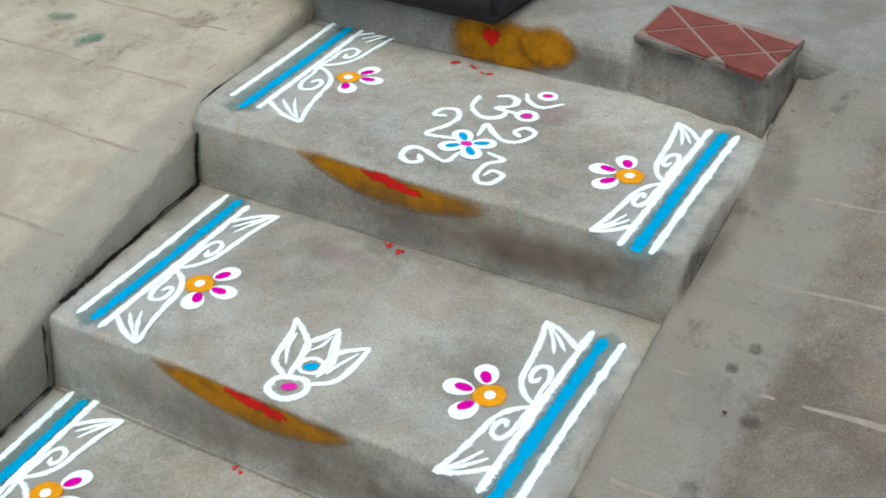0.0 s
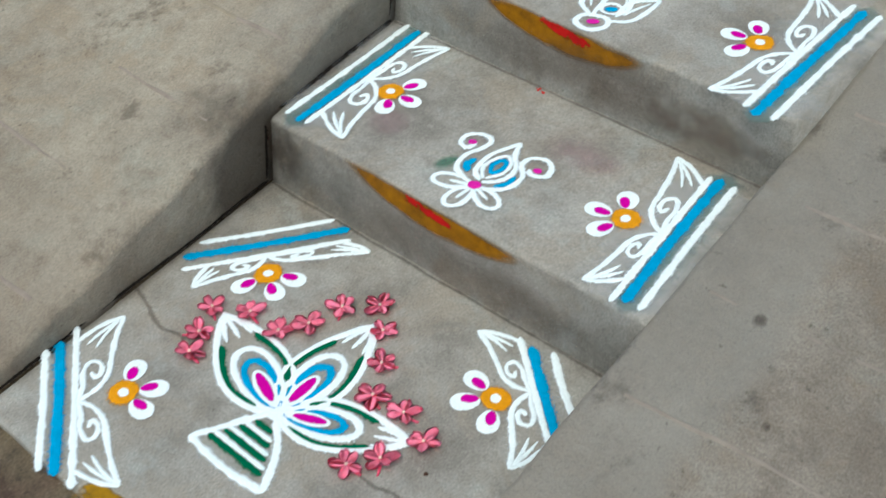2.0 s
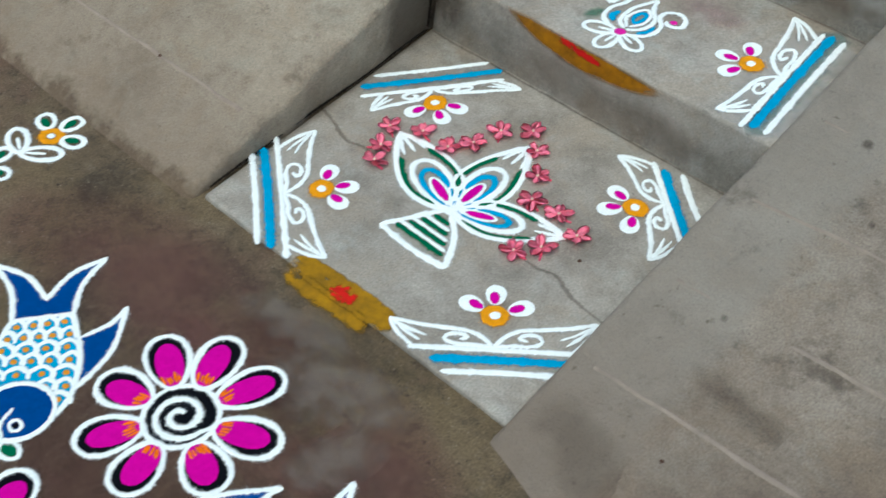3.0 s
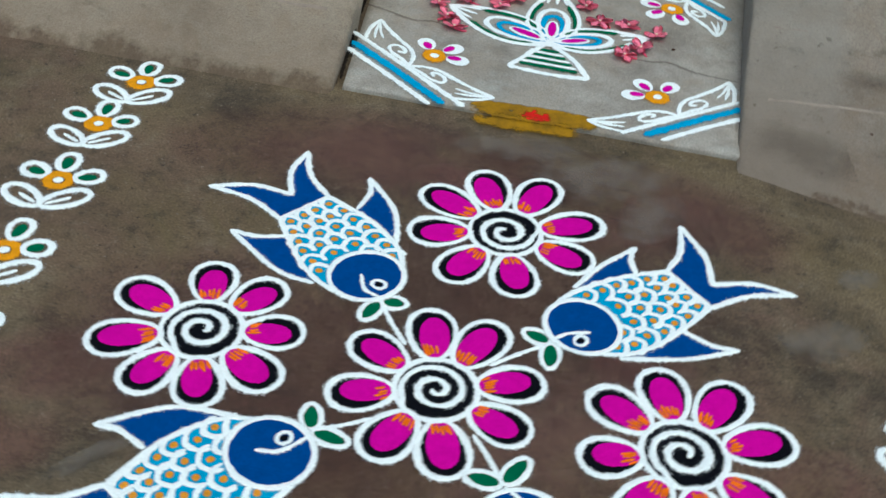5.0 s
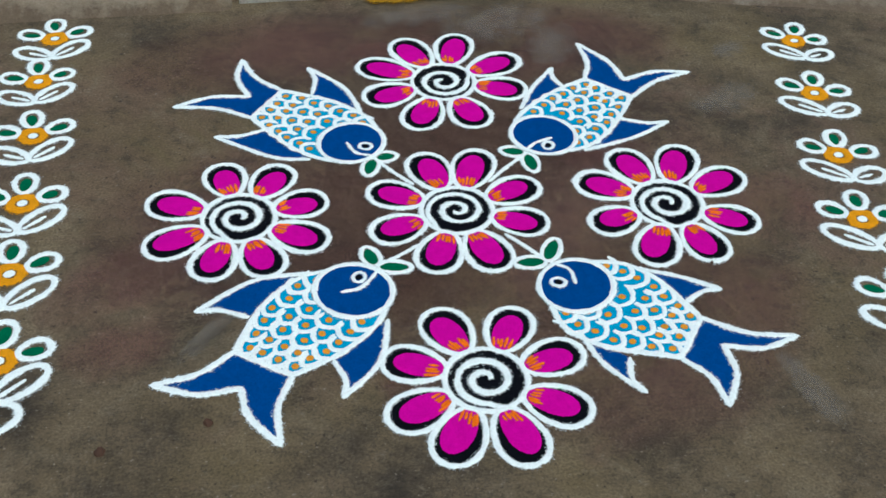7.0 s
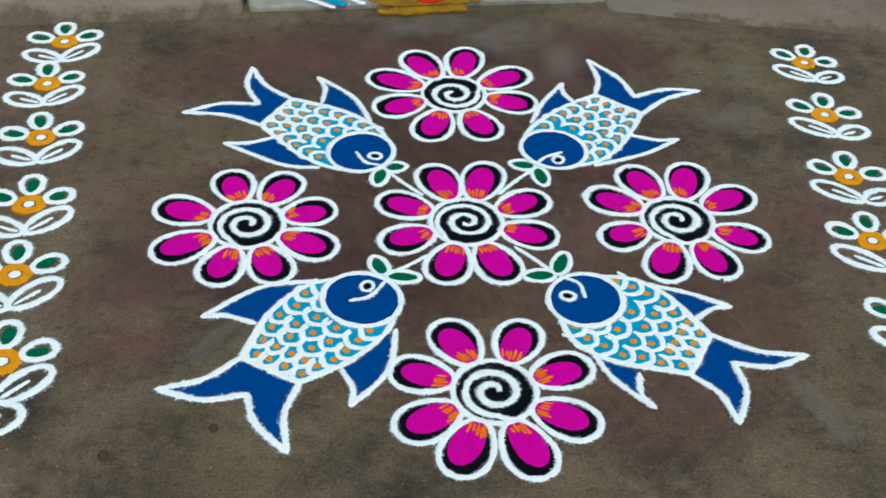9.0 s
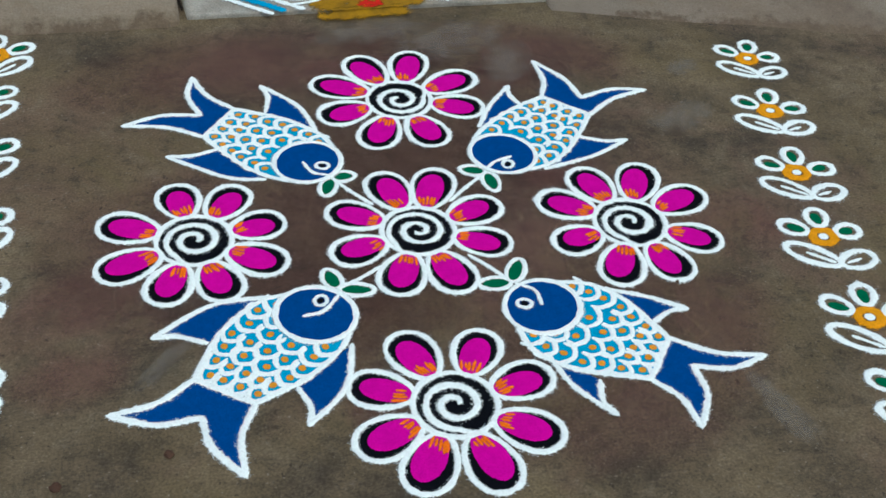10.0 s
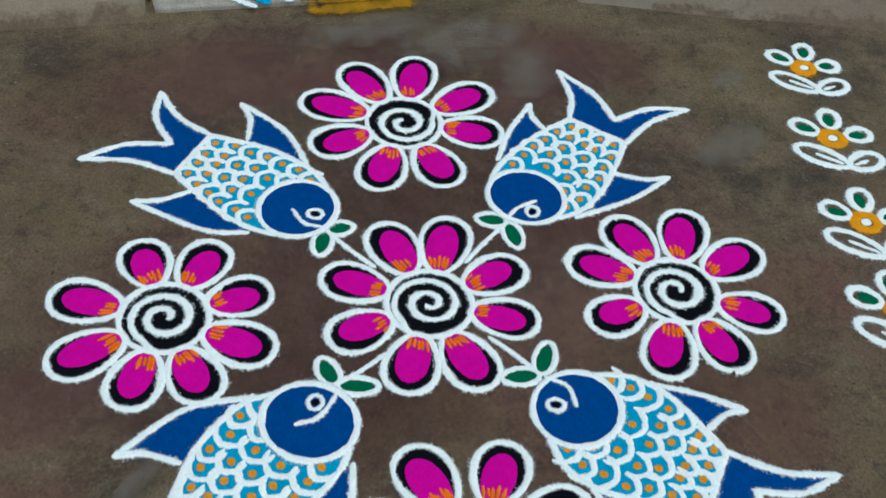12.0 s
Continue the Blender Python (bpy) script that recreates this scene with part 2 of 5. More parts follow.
GREEN_HAZE = make_haze("green_haze", (0.03, 0.2, 0.12), 0.55, 40)
PINK_HAZE = make_haze("pink_haze", (0.2, 0.09, 0.085), 0.3, 13, 1.7)
PALE_SCUFF = make_haze("pale_scuff", (0.26, 0.235, 0.2), 0.42, 26, 2.2)
RED_DUST = make_haze("red_dust", (0.16, 0.084, 0.074), 0.5, 3.5, 1.3)
# Damp stains, and the shade painted on the top step's side.
DARK_STAIN_SHADE = make_haze("dark_stain_shade", (0.075, 0.056, 0.042), 0.5, 22, 1.3)
RISER_BROWN = make_haze("riser_stain", (0.18, 0.12, 0.078), 0.32, 7, 1.9)
RAMP_DIRT = make_haze("ramp_dirt", (0.1, 0.078, 0.058), 0.24, 9, 1.9)
JOINT_DIRT = make_haze("joint_dirt", (0.14, 0.11, 0.088), 0.4, 60, 1.5)
STEP_BLUSH = make_haze("step_blush", (0.42, 0.24, 0.26), 0.27, 16, 1.2)
CRACK = make_haze("crack_dirt", (0.014, 0.011, 0.009), 1.0, 90, 0.5)
PETAL_PINK = make_petal("petal_pink", (1.0, 0.33, 0.46), (0.97, 0.2, 0.33))
PETAL_DEEP = make_petal("petal_deep", (0.85, 0.13, 0.24), (0.7, 0.08, 0.16))
THROAT = make_plain("flower_throat", (0.85, 0.6, 0.5), 0.6)


# ---- building tools ----
def mesh_object(name, bm, material, parent=None, label=""):
    me = bpy.data.meshes.new(name)
    bm.normal_update()
    bm.to_mesh(me)
    bm.free()
    ob = new(name, me)
    me.materials.append(material)
    if parent is not None:
        ob.parent = parent
    if label:
        ob["label"] = label
    return ob


part = mesh_object


def spread(a, b, n):
    return [a + (b - a) * i / n for i in range(n + 1)]


# ---- ground and stair ----
def soft(bm):
    for f in bm.faces:
        f.smooth = True
    return bm


bm = bmesh.new()
bmesh.ops.create_grid(bm, x_segments=40, y_segments=40, size=80)
tagged(mesh_object("ground", bm, EARTH), "damp brown swept earth ground", "ground", kind="structure")


def left_edge(y):
    """The upper inner edge of the west ramp."""
    return float(np.interp(y, (0.5, 0.8, 1.3, 1.57, 2.0, 2.48, 2.57, 3.1, 4.6), (-0.385, -0.398, -0.428, -0.447, -0.497, -0.546, -0.594, -0.66, -0.8)))


def left_top(x, y):
    z = 0.277 * (y - 0.68)
    if y < 0.9:
        t = max(0.0, (y - 0.775) / 0.125)
        z = 0.061 * t ** 0.6 - (0.02 if y < 0.775 else 0.0)
    return z if z < 0.47 else 0.47 + (z - 0.47) * 0.45


def left_wall(y, z):
    """The ramp's inner wall leans back below its edge."""
    return left_edge(y) - 0.15 * max(0.0, left_top(0, y) - z)


def right_top(x, y):
    z = 0.225 * (y - 0.76 + 0.25 * (x - 0.46))
    # a bank of old mortar against the porch edge
    t = min(1.0, max(0.0, 1 - (3.165 - 0.55 * (x - 0.458) - y) / 0.17)) * min(1.0, max(0.0, (x - 0.465) / 0.09))
    return z + (0.588 - z) * t * t * (3 - 2 * t)


def relief(x, y, side):
    return 0.004 * noise.noise((x * 5, y * 5, side))


def ramp_mesh(edge, side, ys, top, bottom, lean, wear):
    """A ramp whose inner edge is rounded and worn; side: -1 where it lies to the west of the edge."""
    bm = bmesh.new()
    offs = (0.0, 0.002, 0.007, 0.016, 0.03, 0.05, 0.08, 0.13, 0.2, 0.3, 0.45, 0.65, 0.9, 1.3, 1.9, 3.2)
    r = 0.03 if side < 0 else 0.01
    rows = []
    for y in ys:
        w = wear * noise.noise((y * 7, side, 0)) + wear * 0.6 * noise.noise((y * 23, side, 4))
        e = edge(y) + side * w
        chip = max(0.0, noise.noise((y * 5 + 3, side * 2, 9))) * wear * 1.6
        row = []
        for d in offs:
            x = e + side * d
            z = top(x, y) + relief(x, y, side)
            if d < r + chip:
                k = (r + chip - d) / (r + chip)
                z -= (r * 0.8 + chip) * (1 - math.sqrt(max(0.0, 1 - k * k)))
            row.append(bm.verts.new((x, y, z)))
        foot = Vector((e + side * lean * max(0.0, row[0].co.z - bottom), y, bottom))
        mids = [bm.verts.new(row[0].co.lerp(foot, t) + Vector((wear * 0.5 * noise.noise((y * 9, t * 6, 2)), 0, 0))) for t in (0.25, 0.5, 0.75)]
        row = [bm.verts.new(foot)] + mids[::-1] + row + [bm.verts.new((e + side * offs[-1], y, bottom))]
        rows.append(row)
    for a, b in zip(rows, rows[1:]):
        for i in range(len(a) - 1):
            bm.faces.new((a[i], a[i + 1], b[i + 1], b[i]))
    for row in (rows[0], rows[-1]):
        bm.faces.new(row)
    bmesh.ops.recalc_face_normals(bm, faces=bm.faces)
    return soft(bm)


ramp_west = tagged(mesh_object("ramp_west", ramp_mesh(left_edge, -1, spread(0.55, 4.6, 150), left_top, -0.25, 0.15, 0.009), RAMP_WEST), "worn sandy concrete ramp with scored lines beside the stair", "ramp", kind="structure")
ramp_east = tagged(mesh_object("ramp_east", ramp_mesh(lambda y: 0.458, 1, spread(0.1, 3.3, 130), right_top, -0.45, 0.0, 0.004), RAMP_EAST), "worn grey concrete ramp with scored lines beside the stair", "ramp", kind="structure")


def rib_mesh(x0, x1, y, top, seed, side):
    """One worn grip line: a low ridge of mortar across the ramp."""
    bm = bmesh.new()
    rows = []
    n = 90
    for i in range(n + 1):
        x = x0 + (x1 - x0) * i / n
        yy = y + 0.006 * noise.noise((x * 4, seed, 0)) + 0.003 * noise.noise((x * 17, seed, 1))
        keep = 0.0022 * (0.35 + 1.3 * noise.noise((x * 6, seed, 5)) + 0.4 * noise.noise((x * 31, seed, 5)))
        wide = 0.0042 * (1 + 0.6 * noise.noise((x * 12, seed, 8)))
        rows.append([bm.verts.new((x, yy + k * wide, top(x, yy + k * wide) + relief(x, yy, side) - 0.003 + (keep + 0.0032) * h)) for k, h in ((-1.6, 0), (-0.6, 1), (0.6, 1), (1.6, 0))])
    for a, b in zip(rows, rows[1:]):
        for k in range(3):
            bm.faces.new((a[k], b[k], b[k + 1], a[k + 1]))
    return soft(bm)


for i in range(10):
    y = 0.985 + 0.229 * i
    if y < 2.9:
        cut = left_edge(y) - (0.2 if y > 1.6 else 0.45)
        part("grip_line", rib_mesh(left_edge(y) - 0.06, cut, y + (0.01 if i else 0), left_top, i + 0.5, -1), MORTAR, ramp_west)
        part("grip_line", rib_mesh(cut, -2.6, y + (0.01 if i else 0), left_top, i + 0.5, -1), MORTAR_DIRT if y > 1.3 else MORTAR, ramp_west)
    if y < 3.0:
        part("grip_line", rib_mesh(0.51, 2.6, y, right_top, i + 20.5, 1), MORTAR_EAST, ramp_east)


def step_mesh(y0, y1, z, low, right, r, seed, left=left_wall):
    """A tread with its riser: rounded, slightly chipped nose, and a ragged gap to the ramp's wall."""
    prof = [(y0 + 0.004, low), (y0 + 0.002, low + (z - low) * 0.35), (y0, low + (z - low) * 0.7), (y0, z - r)]
    prof += [(y0 + r * (1 - math.cos(a)), z - r + r * math.sin(a)) for a in (0.5, 1.0)] + [(y0 + r, z)]
    prof += [(y0 + r + (y1 - y0 - r) * t, z) for t in (0.1, 0.25, 0.4, 0.55, 0.7, 0.85, 1.0)]
    bm = bmesh.new()
    n = 56
    rows = []
    for k, (y, zz) in enumerate(prof):
        a = left(y, zz) + 0.017 + 0.01 * noise.noise((y * 20, zz * 20, seed))
        row = []
        for i in range(n + 1):
            x = a + (right - a) * (i / n)
            nose = 1.0 if k < 7 else 0.0
            dy = nose * (0.003 * noise.noise((x * 5, zz * 8, seed)) + 0.0016 * noise.noise((x * 22, zz * 22, seed)))
            dz = -0.004 * max(0.0, noise.noise((x * 15, seed, 3)) - 0.25) * (1 if 3 < k < 7 else 0)
            row.append(bm.verts.new((x, y + dy, zz + dz)))
        rows.append(row)
    for a, b in zip(rows, rows[1:]):
        for i in range(n):
            bm.faces.new((a[i], a[i + 1], b[i + 1], b[i]))
    for side in (0, n):
        ends = [row[side] for row in rows]
        back = bm.verts.new((ends[-1].co.x, ends[-1].co.y, low))
        bm.faces.new(ends + [back])
    bmesh.ops.recalc_face_normals(bm, faces=bm.faces)
    return soft(bm)


tagged(mesh_object("landing", step_mesh(0.808, 1.6, 0.012, -0.1, 0.462, 0.006, 1), STEP_CONCRETE), "smooth grey cement landing at the foot of the stair", "landing", kind="structure")
STEP = "smooth grey cement stair step with a worn nose"
for y0, y1, z, low, seed in ((1.562, 2.03, 0.1855, -0.1, 2), (1.992, 2.53, 0.3495, 0.1, 3), (2.492, 3.06, 0.4935, 0.2, 4)):
    tagged(mesh_object("step", step_mesh(y0, y1, z, low, 0.462 if seed < 4 else 0.47, 0.009, seed, left_wall if seed < 4 else (lambda y, zz: left_edge(y) - 0.025)), STEP_CONCRETE), STEP, "step", kind="structure")


# ---- porch at the head of the stair ----
def slab_mesh(corners, z0, z1, bevel=0.006, cuts=0):
    bm = bmesh.new()
    lo = [bm.verts.new((x, y, z0)) for x, y in corners]
    hi = [bm.verts.new((x, y, z1)) for x, y in corners]
    bm.faces.new(lo[::-1])
    bm.faces.new(hi)
    n = len(corners)
    for i in range(n):
        bm.faces.new((lo[i], lo[(i + 1) % n], hi[(i + 1) % n], hi[i]))
    bmesh.ops.recalc_face_normals(bm, faces=bm.faces)
    if bevel:
        bmesh.ops.bevel(bm, geom=[e for e in bm.edges if abs(e.verts[0].co.z - e.verts[1].co.z) < 1e-6 and e.verts[0].co.z > (z0 + z1) / 2], offset=bevel, segments=3, affect="EDGES")
    return bm


ragged = [(0.458 + 0.03 * i, 3.165 - 0.55 * 0.03 * i + 0.012 * noise.noise((i * 0.9, 2, 7))) for i in range(40)]
front = [(-0.66, 3.05), (-0.3, 3.028), (0.145, 3.03)]


def porch_mesh(line):
    """A floor whose front edge is a rounded, worn nose that follows the line."""
    bm = bmesh.new()
    rows = []
    for i, (x, y) in enumerate(line):
        wob = 0.004 * noise.noise((x * 12, y * 12, 5))
        prof = ((0, 0.2), (0, 0.4), (0, 0.555), (0.004, 0.572), (0.012, 0.586), (0.026, 0.595), (0.045, 0.599), (0.07, 0.6))
        rows.append([bm.verts.new((x, y + d + (wob if z > 0.3 else 0), z)) for d, z in prof])
    for a, b in zip(rows, rows[1:]):
        for k in range(7):
            bm.faces.new((a[k], b[k], b[k + 1], a[k + 1]))
    left, right = line[0], line[-1]
    back = [bm.verts.new((right[0], 6.0, 0.6)), bm.verts.new((left[0], 6.0, 0.6))]
    bm.faces.new([r[-1] for r in rows] + back)
    base = [bm.verts.new((right[0], 6.0, 0.2)), bm.verts.new((left[0], 6.0, 0.2))]
    bm.faces.new((back[0], back[1], base[1], base[0]))
    bm.faces.new([r for r in rows[-1]] + [back[0], base[0]])
    bm.faces.new([r for r in rows[0]][::-1] + [base[1], back[1]])
    bmesh.ops.recalc_face_normals(bm, faces=bm.faces)
    bmesh.ops.triangulate(bm, faces=[f for f in bm.faces if len(f.verts) > 4])
    return bm


edge = [(-3.5, 3.5), (-1.2, 3.2), (-0.66, 3.05)]
for a, b in zip(front, front[1:]):
    edge += [(a[0] + (b[0] - a[0]) * k / 8, a[1] + (b[1] - a[1]) * k / 8) for k in range(8)]
tagged(mesh_object("porch_floor", porch_mesh(edge + [front[-1], (0.2, 3.12), (0.44, 3.17)] + ragged + [(3.5, 1.9)]), PORCH_CONCRETE), "pale grey cement porch floor with a ragged edge", "porch", kind="structure")
def crumbled(bm):
    """Broken cement: the faces are uneven and fall back below the top."""
    bmesh.ops.subdivide_edges(bm, edges=bm.edges, cuts=17, use_grid_fill=True)
    for v in bm.verts:
        x, y, z = v.co
        if z < 0.6:
            n = noise.noise((x * 16, y * 16, z * 16)) + 0.6 * noise.noise((x * 45, y * 45, z * 45))
            back = 0.03 * max(0.0, (z - 0.5) / 0.1) * (0.75 + noise.noise((x * 22, 3, 1)))
            v.co.y += 0.011 * n + (back if y < 3.12 else 0.0)
            v.co.x -= 0.008 * n + (0.4 * back if x > 0.4 else 0.0)
            if y < 3.12:
                v.co.y -= 0.16 * max(0.0, 0.59 - z) * (0.8 + 0.8 * noise.noise((x * 9, 1, 4)))
    return soft(bm)


block = tagged(mesh_object("corner_block", crumbled(slab_mesh([(0.146, 3.045), (0.452, 2.975), (0.457, 3.19), (0.146, 3.25)], 0.2, 0.611, 0.0)), DAMP_CEMENT), "dark cement corner block with leftover red tiles", "block", kind="structure")
part("mortar_bed", slab_mesh([(0.15, 3.05), (0.2, 3.045), (0.235, 3.028), (0.29, 3.024), (0.35, 3.0), (0.4, 3.002), (0.448, 2.982), (0.45, 3.06), (0.446, 3.1), (0.453, 3.185), (0.15, 3.245)], 0.6, 0.6135, 0.0), TILE_MORTAR, block)


def clip_polygon(poly, a, b):
    """Keeps the part of a polygon that lies to the left of the line from a to b."""
    def side(p):
        return (b[0] - a[0]) * (p[1] - a[1]) - (b[1] - a[1]) * (p[0] - a[0])
    out = []
    for p, q in zip(poly, poly[1:] + poly[:1]):
        sp, sq = side(p), side(q)
        if sp >= 0:
            out.append(p)
        if sp * sq < 0:
            t = sp / (sp - sq)
            out.append((p[0] + (q[0] - p[0]) * t, p[1] + (q[1] - p[1]) * t))
    return out


BED = [(0.156, 3.064), (0.25, 3.026), (0.36, 2.99), (0.438, 2.962), (0.452, 3.15), (0.154, 3.236)]
along, across = (math.cos(radians(41)), math.sin(radians(41))), (math.cos(radians(-50)), math.sin(radians(-50)))
for i in range(-3, 4):
    for j in range(-3, 4):
        g = 0.0045
        u0, u1, v0, v1 = 0.1 * i + g, 0.1 * (i + 1) - g, 0.15 * j + g, 0.15 * (j + 1) - g
        c = [(0.235 + u * along[0] + v * across[0], 3.134 + u * along[1] + v * across[1]) for u, v in ((u0, v0), (u0, v1), (u1, v1), (u1, v0))]
        if sum(a[0] * b[1] - b[0] * a[1] for a, b in zip(c, c[1:] + c[:1])) < 0:
            c = c[::-1]
        for a, b in zip(BED, BED[1:] + BED[:1]):
            c = clip_polygon(c, a, b) if c else c
        if len(c) > 2 and abs(sum(a[0] * b[1] - b[0] * a[1] for a, b in zip(c, c[1:] + c[:1]))) > 0.0012:
            part("red_tile", slab_mesh(c, 0.606, 0.6155, 0.0), RED_TILE, block)
bm = bmesh.new()
bmesh.ops.create_cube(bm, size=1, matrix=Matrix.Translation((-0.455, 3.135, 0.66)) @ Matrix.Rotation(radians(-2), 4, "Z") @ Matrix.Diagonal((0.68, 0.32, 0.12, 1)))
bmesh.ops.bevel(bm, geom=bm.edges, offset=0.022, segments=4, affect="EDGES")
tray = tagged(new("storage_tray"), "black moulded plastic tray standing on the porch edge", "tray")
part("tray_body", soft(bm), BLACK_PLASTIC, tray)
bm = bmesh.new()
bmesh.ops.create_cube(bm, size=1, matrix=Matrix.Translation((-0.455, 3.135, 0.722)) @ Matrix.Rotation(radians(-2), 4, "Z") @ Matrix.Diagonal((0.7, 0.34, 0.014, 1)))
bmesh.ops.bevel(bm, geom=bm.edges, offset=0.005, segments=2, affect="EDGES")
part("tray_rim", bm, BLACK_PLASTIC, tray)

# ---- powder drawing tools ----
from mathutils.geometry import tessellate_polygon


def curve(points, closed=False, step=0.004):
    """A smooth line through a few points."""
    p = [Vector((*q, 0)) for q in points]
    n = len(p)
    if n == 2 and not closed:
        k = max(2, int((p[1] - p[0]).length / step))
        return [p[0].lerp(p[1], i / k) for i in range(k + 1)]
    out = []
    for i in range(n if closed else n - 1):
        a, b = p[i], p[(i + 1) % n]
        z = p[(i - 1) % n] if closed or i else a * 2 - b
        c = p[(i + 2) % n] if closed or i + 2 < n else b * 2 - a
        k = max(2, int((b - a).length / step))
        for j in range(k):
            t = j / k
            out.append(0.5 * (2 * a + (b - z) * t + (2 * z - 5 * a + 4 * b - c) * t * t + (3 * a - z - 3 * b + c) * t ** 3))
    return out if closed else out + [p[-1]]


def unite(*runs):
    """One closed outline from several lines with sharp corners between them."""
    out = []
    for r in runs:
        out += curve(r)[:-1]
    return out


grain = random.Random(7)


def stroke(bm, line, width, z=0.0, high=0.0022, closed=False, taper=0.0, rag=0.14):
    """Pours one uneven, low heap of powder along a line."""
    cover = bm.verts.layers.float.get("cover") or bm.verts.layers.float.new("cover")
    if line and not isinstance(line[0], Vector):
        line = curve(line, closed)
    n = len(line)
    off = grain.random() * 50
    rows = []
    half = [(0.72, 0.8, 0.95), (1.65, 0.05, 0)]
    if rag < 0.3 and high > 0.001:
        # stray grains scattered beside the heap
        half = [(0.7, 0.8, 0.95), (1.2, 0.16, 0.4), (2.7, 0.03, 0)]
    profile = [(-k, zz, c) for k, zz, c in half[::-1]] + [(0, 1.0, 1)] + half
    mid = len(half)
    for i, p in enumerate(line):
        a = line[i - 1] if i or closed else p
        b = line[(i + 1) % n] if i < n - 1 or closed else p
        d = (b - a).normalized() if (b - a).length > 1e-9 else Vector((1, 0, 0))
        side = Vector((-d.y, d.x, 0))
        s = i / max(1, n - 1)
        w = width / 2 * (1 + 0.32 * noise.noise((i * 0.16 + off, off, 0)) + 0.2 * noise.noise((i * 0.6 + off, off, 5)))
        if taper and not closed:
            w *= 1 - taper * max(0.0, 2 * abs(s - 0.5) - 0.2) / 0.8
        if not closed:
            w *= min(1.0, 0.55 + 0.3 * min(i, n - 1 - i))
        row = []
        for k, zz, c in profile:
            r = 1 + (grain.uniform(-rag, rag) if abs(k) > 1 else 0)
            v = bm.verts.new(p + side * (k * w * r) + Vector((0, 0, z + zz * high)))
            v[cover] = c
            row.append(v)
        rows.append(row)
    for i in range(n if closed else n - 1):
        a, b = rows[i], rows[(i + 1) % n]
        for k in range(2 * mid):
            bm.faces.new((a[k + 1], a[k], b[k], b[k + 1]))
    if not closed:
        for row, flip in ((rows[0], 1), (rows[-1], 0)):
            d = (line[0] - line[1]) if flip else (line[-1] - line[-2])
            v = bm.verts.new(row[mid].co + d.normalized() * width * 0.45 - Vector((0, 0, 0.8 * high)))
            v[cover] = 0
            for k in range(2 * mid):
                bm.faces.new((row[k], row[k + 1], v) if flip else (row[k + 1], row[k], v))
    return bm


def fill(bm, outline, z=0.0, high=0.001, fringe=0.0022, rag=0.0006):
    """Covers the inside of an outline with a thin layer of powder."""
    cover = bm.verts.layers.float.get("cover") or bm.verts.layers.float.new("cover")
    if not isinstance(outline[0], Vector):
        outline = curve(outline, True)
    n = len(outline)
    area = sum(a.x * b.y - b.x * a.y for a, b in zip(outline, outline[1:] + outline[:1]))
    if area < 0:
        outline = outline[::-1]
    inner, outer = [], []
    for i, p in enumerate(outline):
        d = (outline[(i + 1) % n] - outline[i - 1]).normalized()
        nrm = Vector((d.y, -d.x, 0))
        v = bm.verts.new(p - nrm * fringe * 0.4 + Vector((grain.uniform(-rag, rag), grain.uniform(-rag, rag), z + high)))
        w = bm.verts.new(p + nrm * fringe + Vector((0, 0, z + 0.0002)))
        v[cover], w[cover] = 1, 0
        inner.append(v)
        outer.append(w)
    for i in range(n):
        j = (i + 1) % n
        bm.faces.new((inner[i], outer[i], outer[j], inner[j]))
    for a, b, c in tessellate_polygon([[v.co for v in inner]]):
        if len({a, b, c}) == 3:
            bm.faces.new((inner[a], inner[b], inner[c]))
    return bm


def ring_line(cx, cy, rx, ry=None, turn=0.0, n=28):
    ry = ry or rx
    c, s = math.cos(radians(turn)), math.sin(radians(turn))
    out = []
    for i in range(n):
        a = 2 * math.pi * i / n
        x, y = rx * math.cos(a), ry * math.sin(a)
        out.append(Vector((cx + x * c - y * s, cy + x * s + y * c, 0)))
    return out


def egg(r0, r1, w, angle=0.0, fat=0.2, shrink=0.0, cx=0.0, cy=0.0, n=34):
    """A petal outline along an angle, from radius r0 to r1, fuller towards its tip."""
    c, s = math.cos(radians(angle)), math.sin(radians(angle))
    mid, half = (r0 + r1) / 2, (r1 - r0) / 2 - shrink
    out = []
    for i in range(n):
        a = 2 * math.pi * i / n
        x = mid + half * math.cos(a)
        y = (w - shrink) * math.sin(a) * (1 + fat * math.cos(a))
        out.append(Vector((cx + x * c - y * s, cy + x * s + y * c, 0)))
    return out


def spiral_line(cx, cy, r0, r1, start, turns, power=1.0, n=64):
    out = []
    for i in range(n + 1):
        s = i / n
        a, r = radians(start) + 2 * math.pi * turns * s, r0 + (r1 - r0) * s ** power
        out.append(Vector((cx + r * math.cos(a), cy + r * math.sin(a), 0)))
    return out


def drawn(name, material, parent, *jobs, label=""):
    """One part out of several strokes and fills: each job is (tool, arguments...)."""
    bm = bmesh.new()
    bm.verts.layers.float.new("cover")
    for tool, *args in jobs:
        options = args.pop() if isinstance(args[-1], dict) else {}
        tool(bm, *args, **options)
    return part(name, bm, material, parent, label)


def thing(name, x, y, z, turn, label, category, group=""):
    ob = new(name)
    ob.matrix_world = pose(x, y, z, 0, 0, turn)
    return tagged(ob, label, category, group)


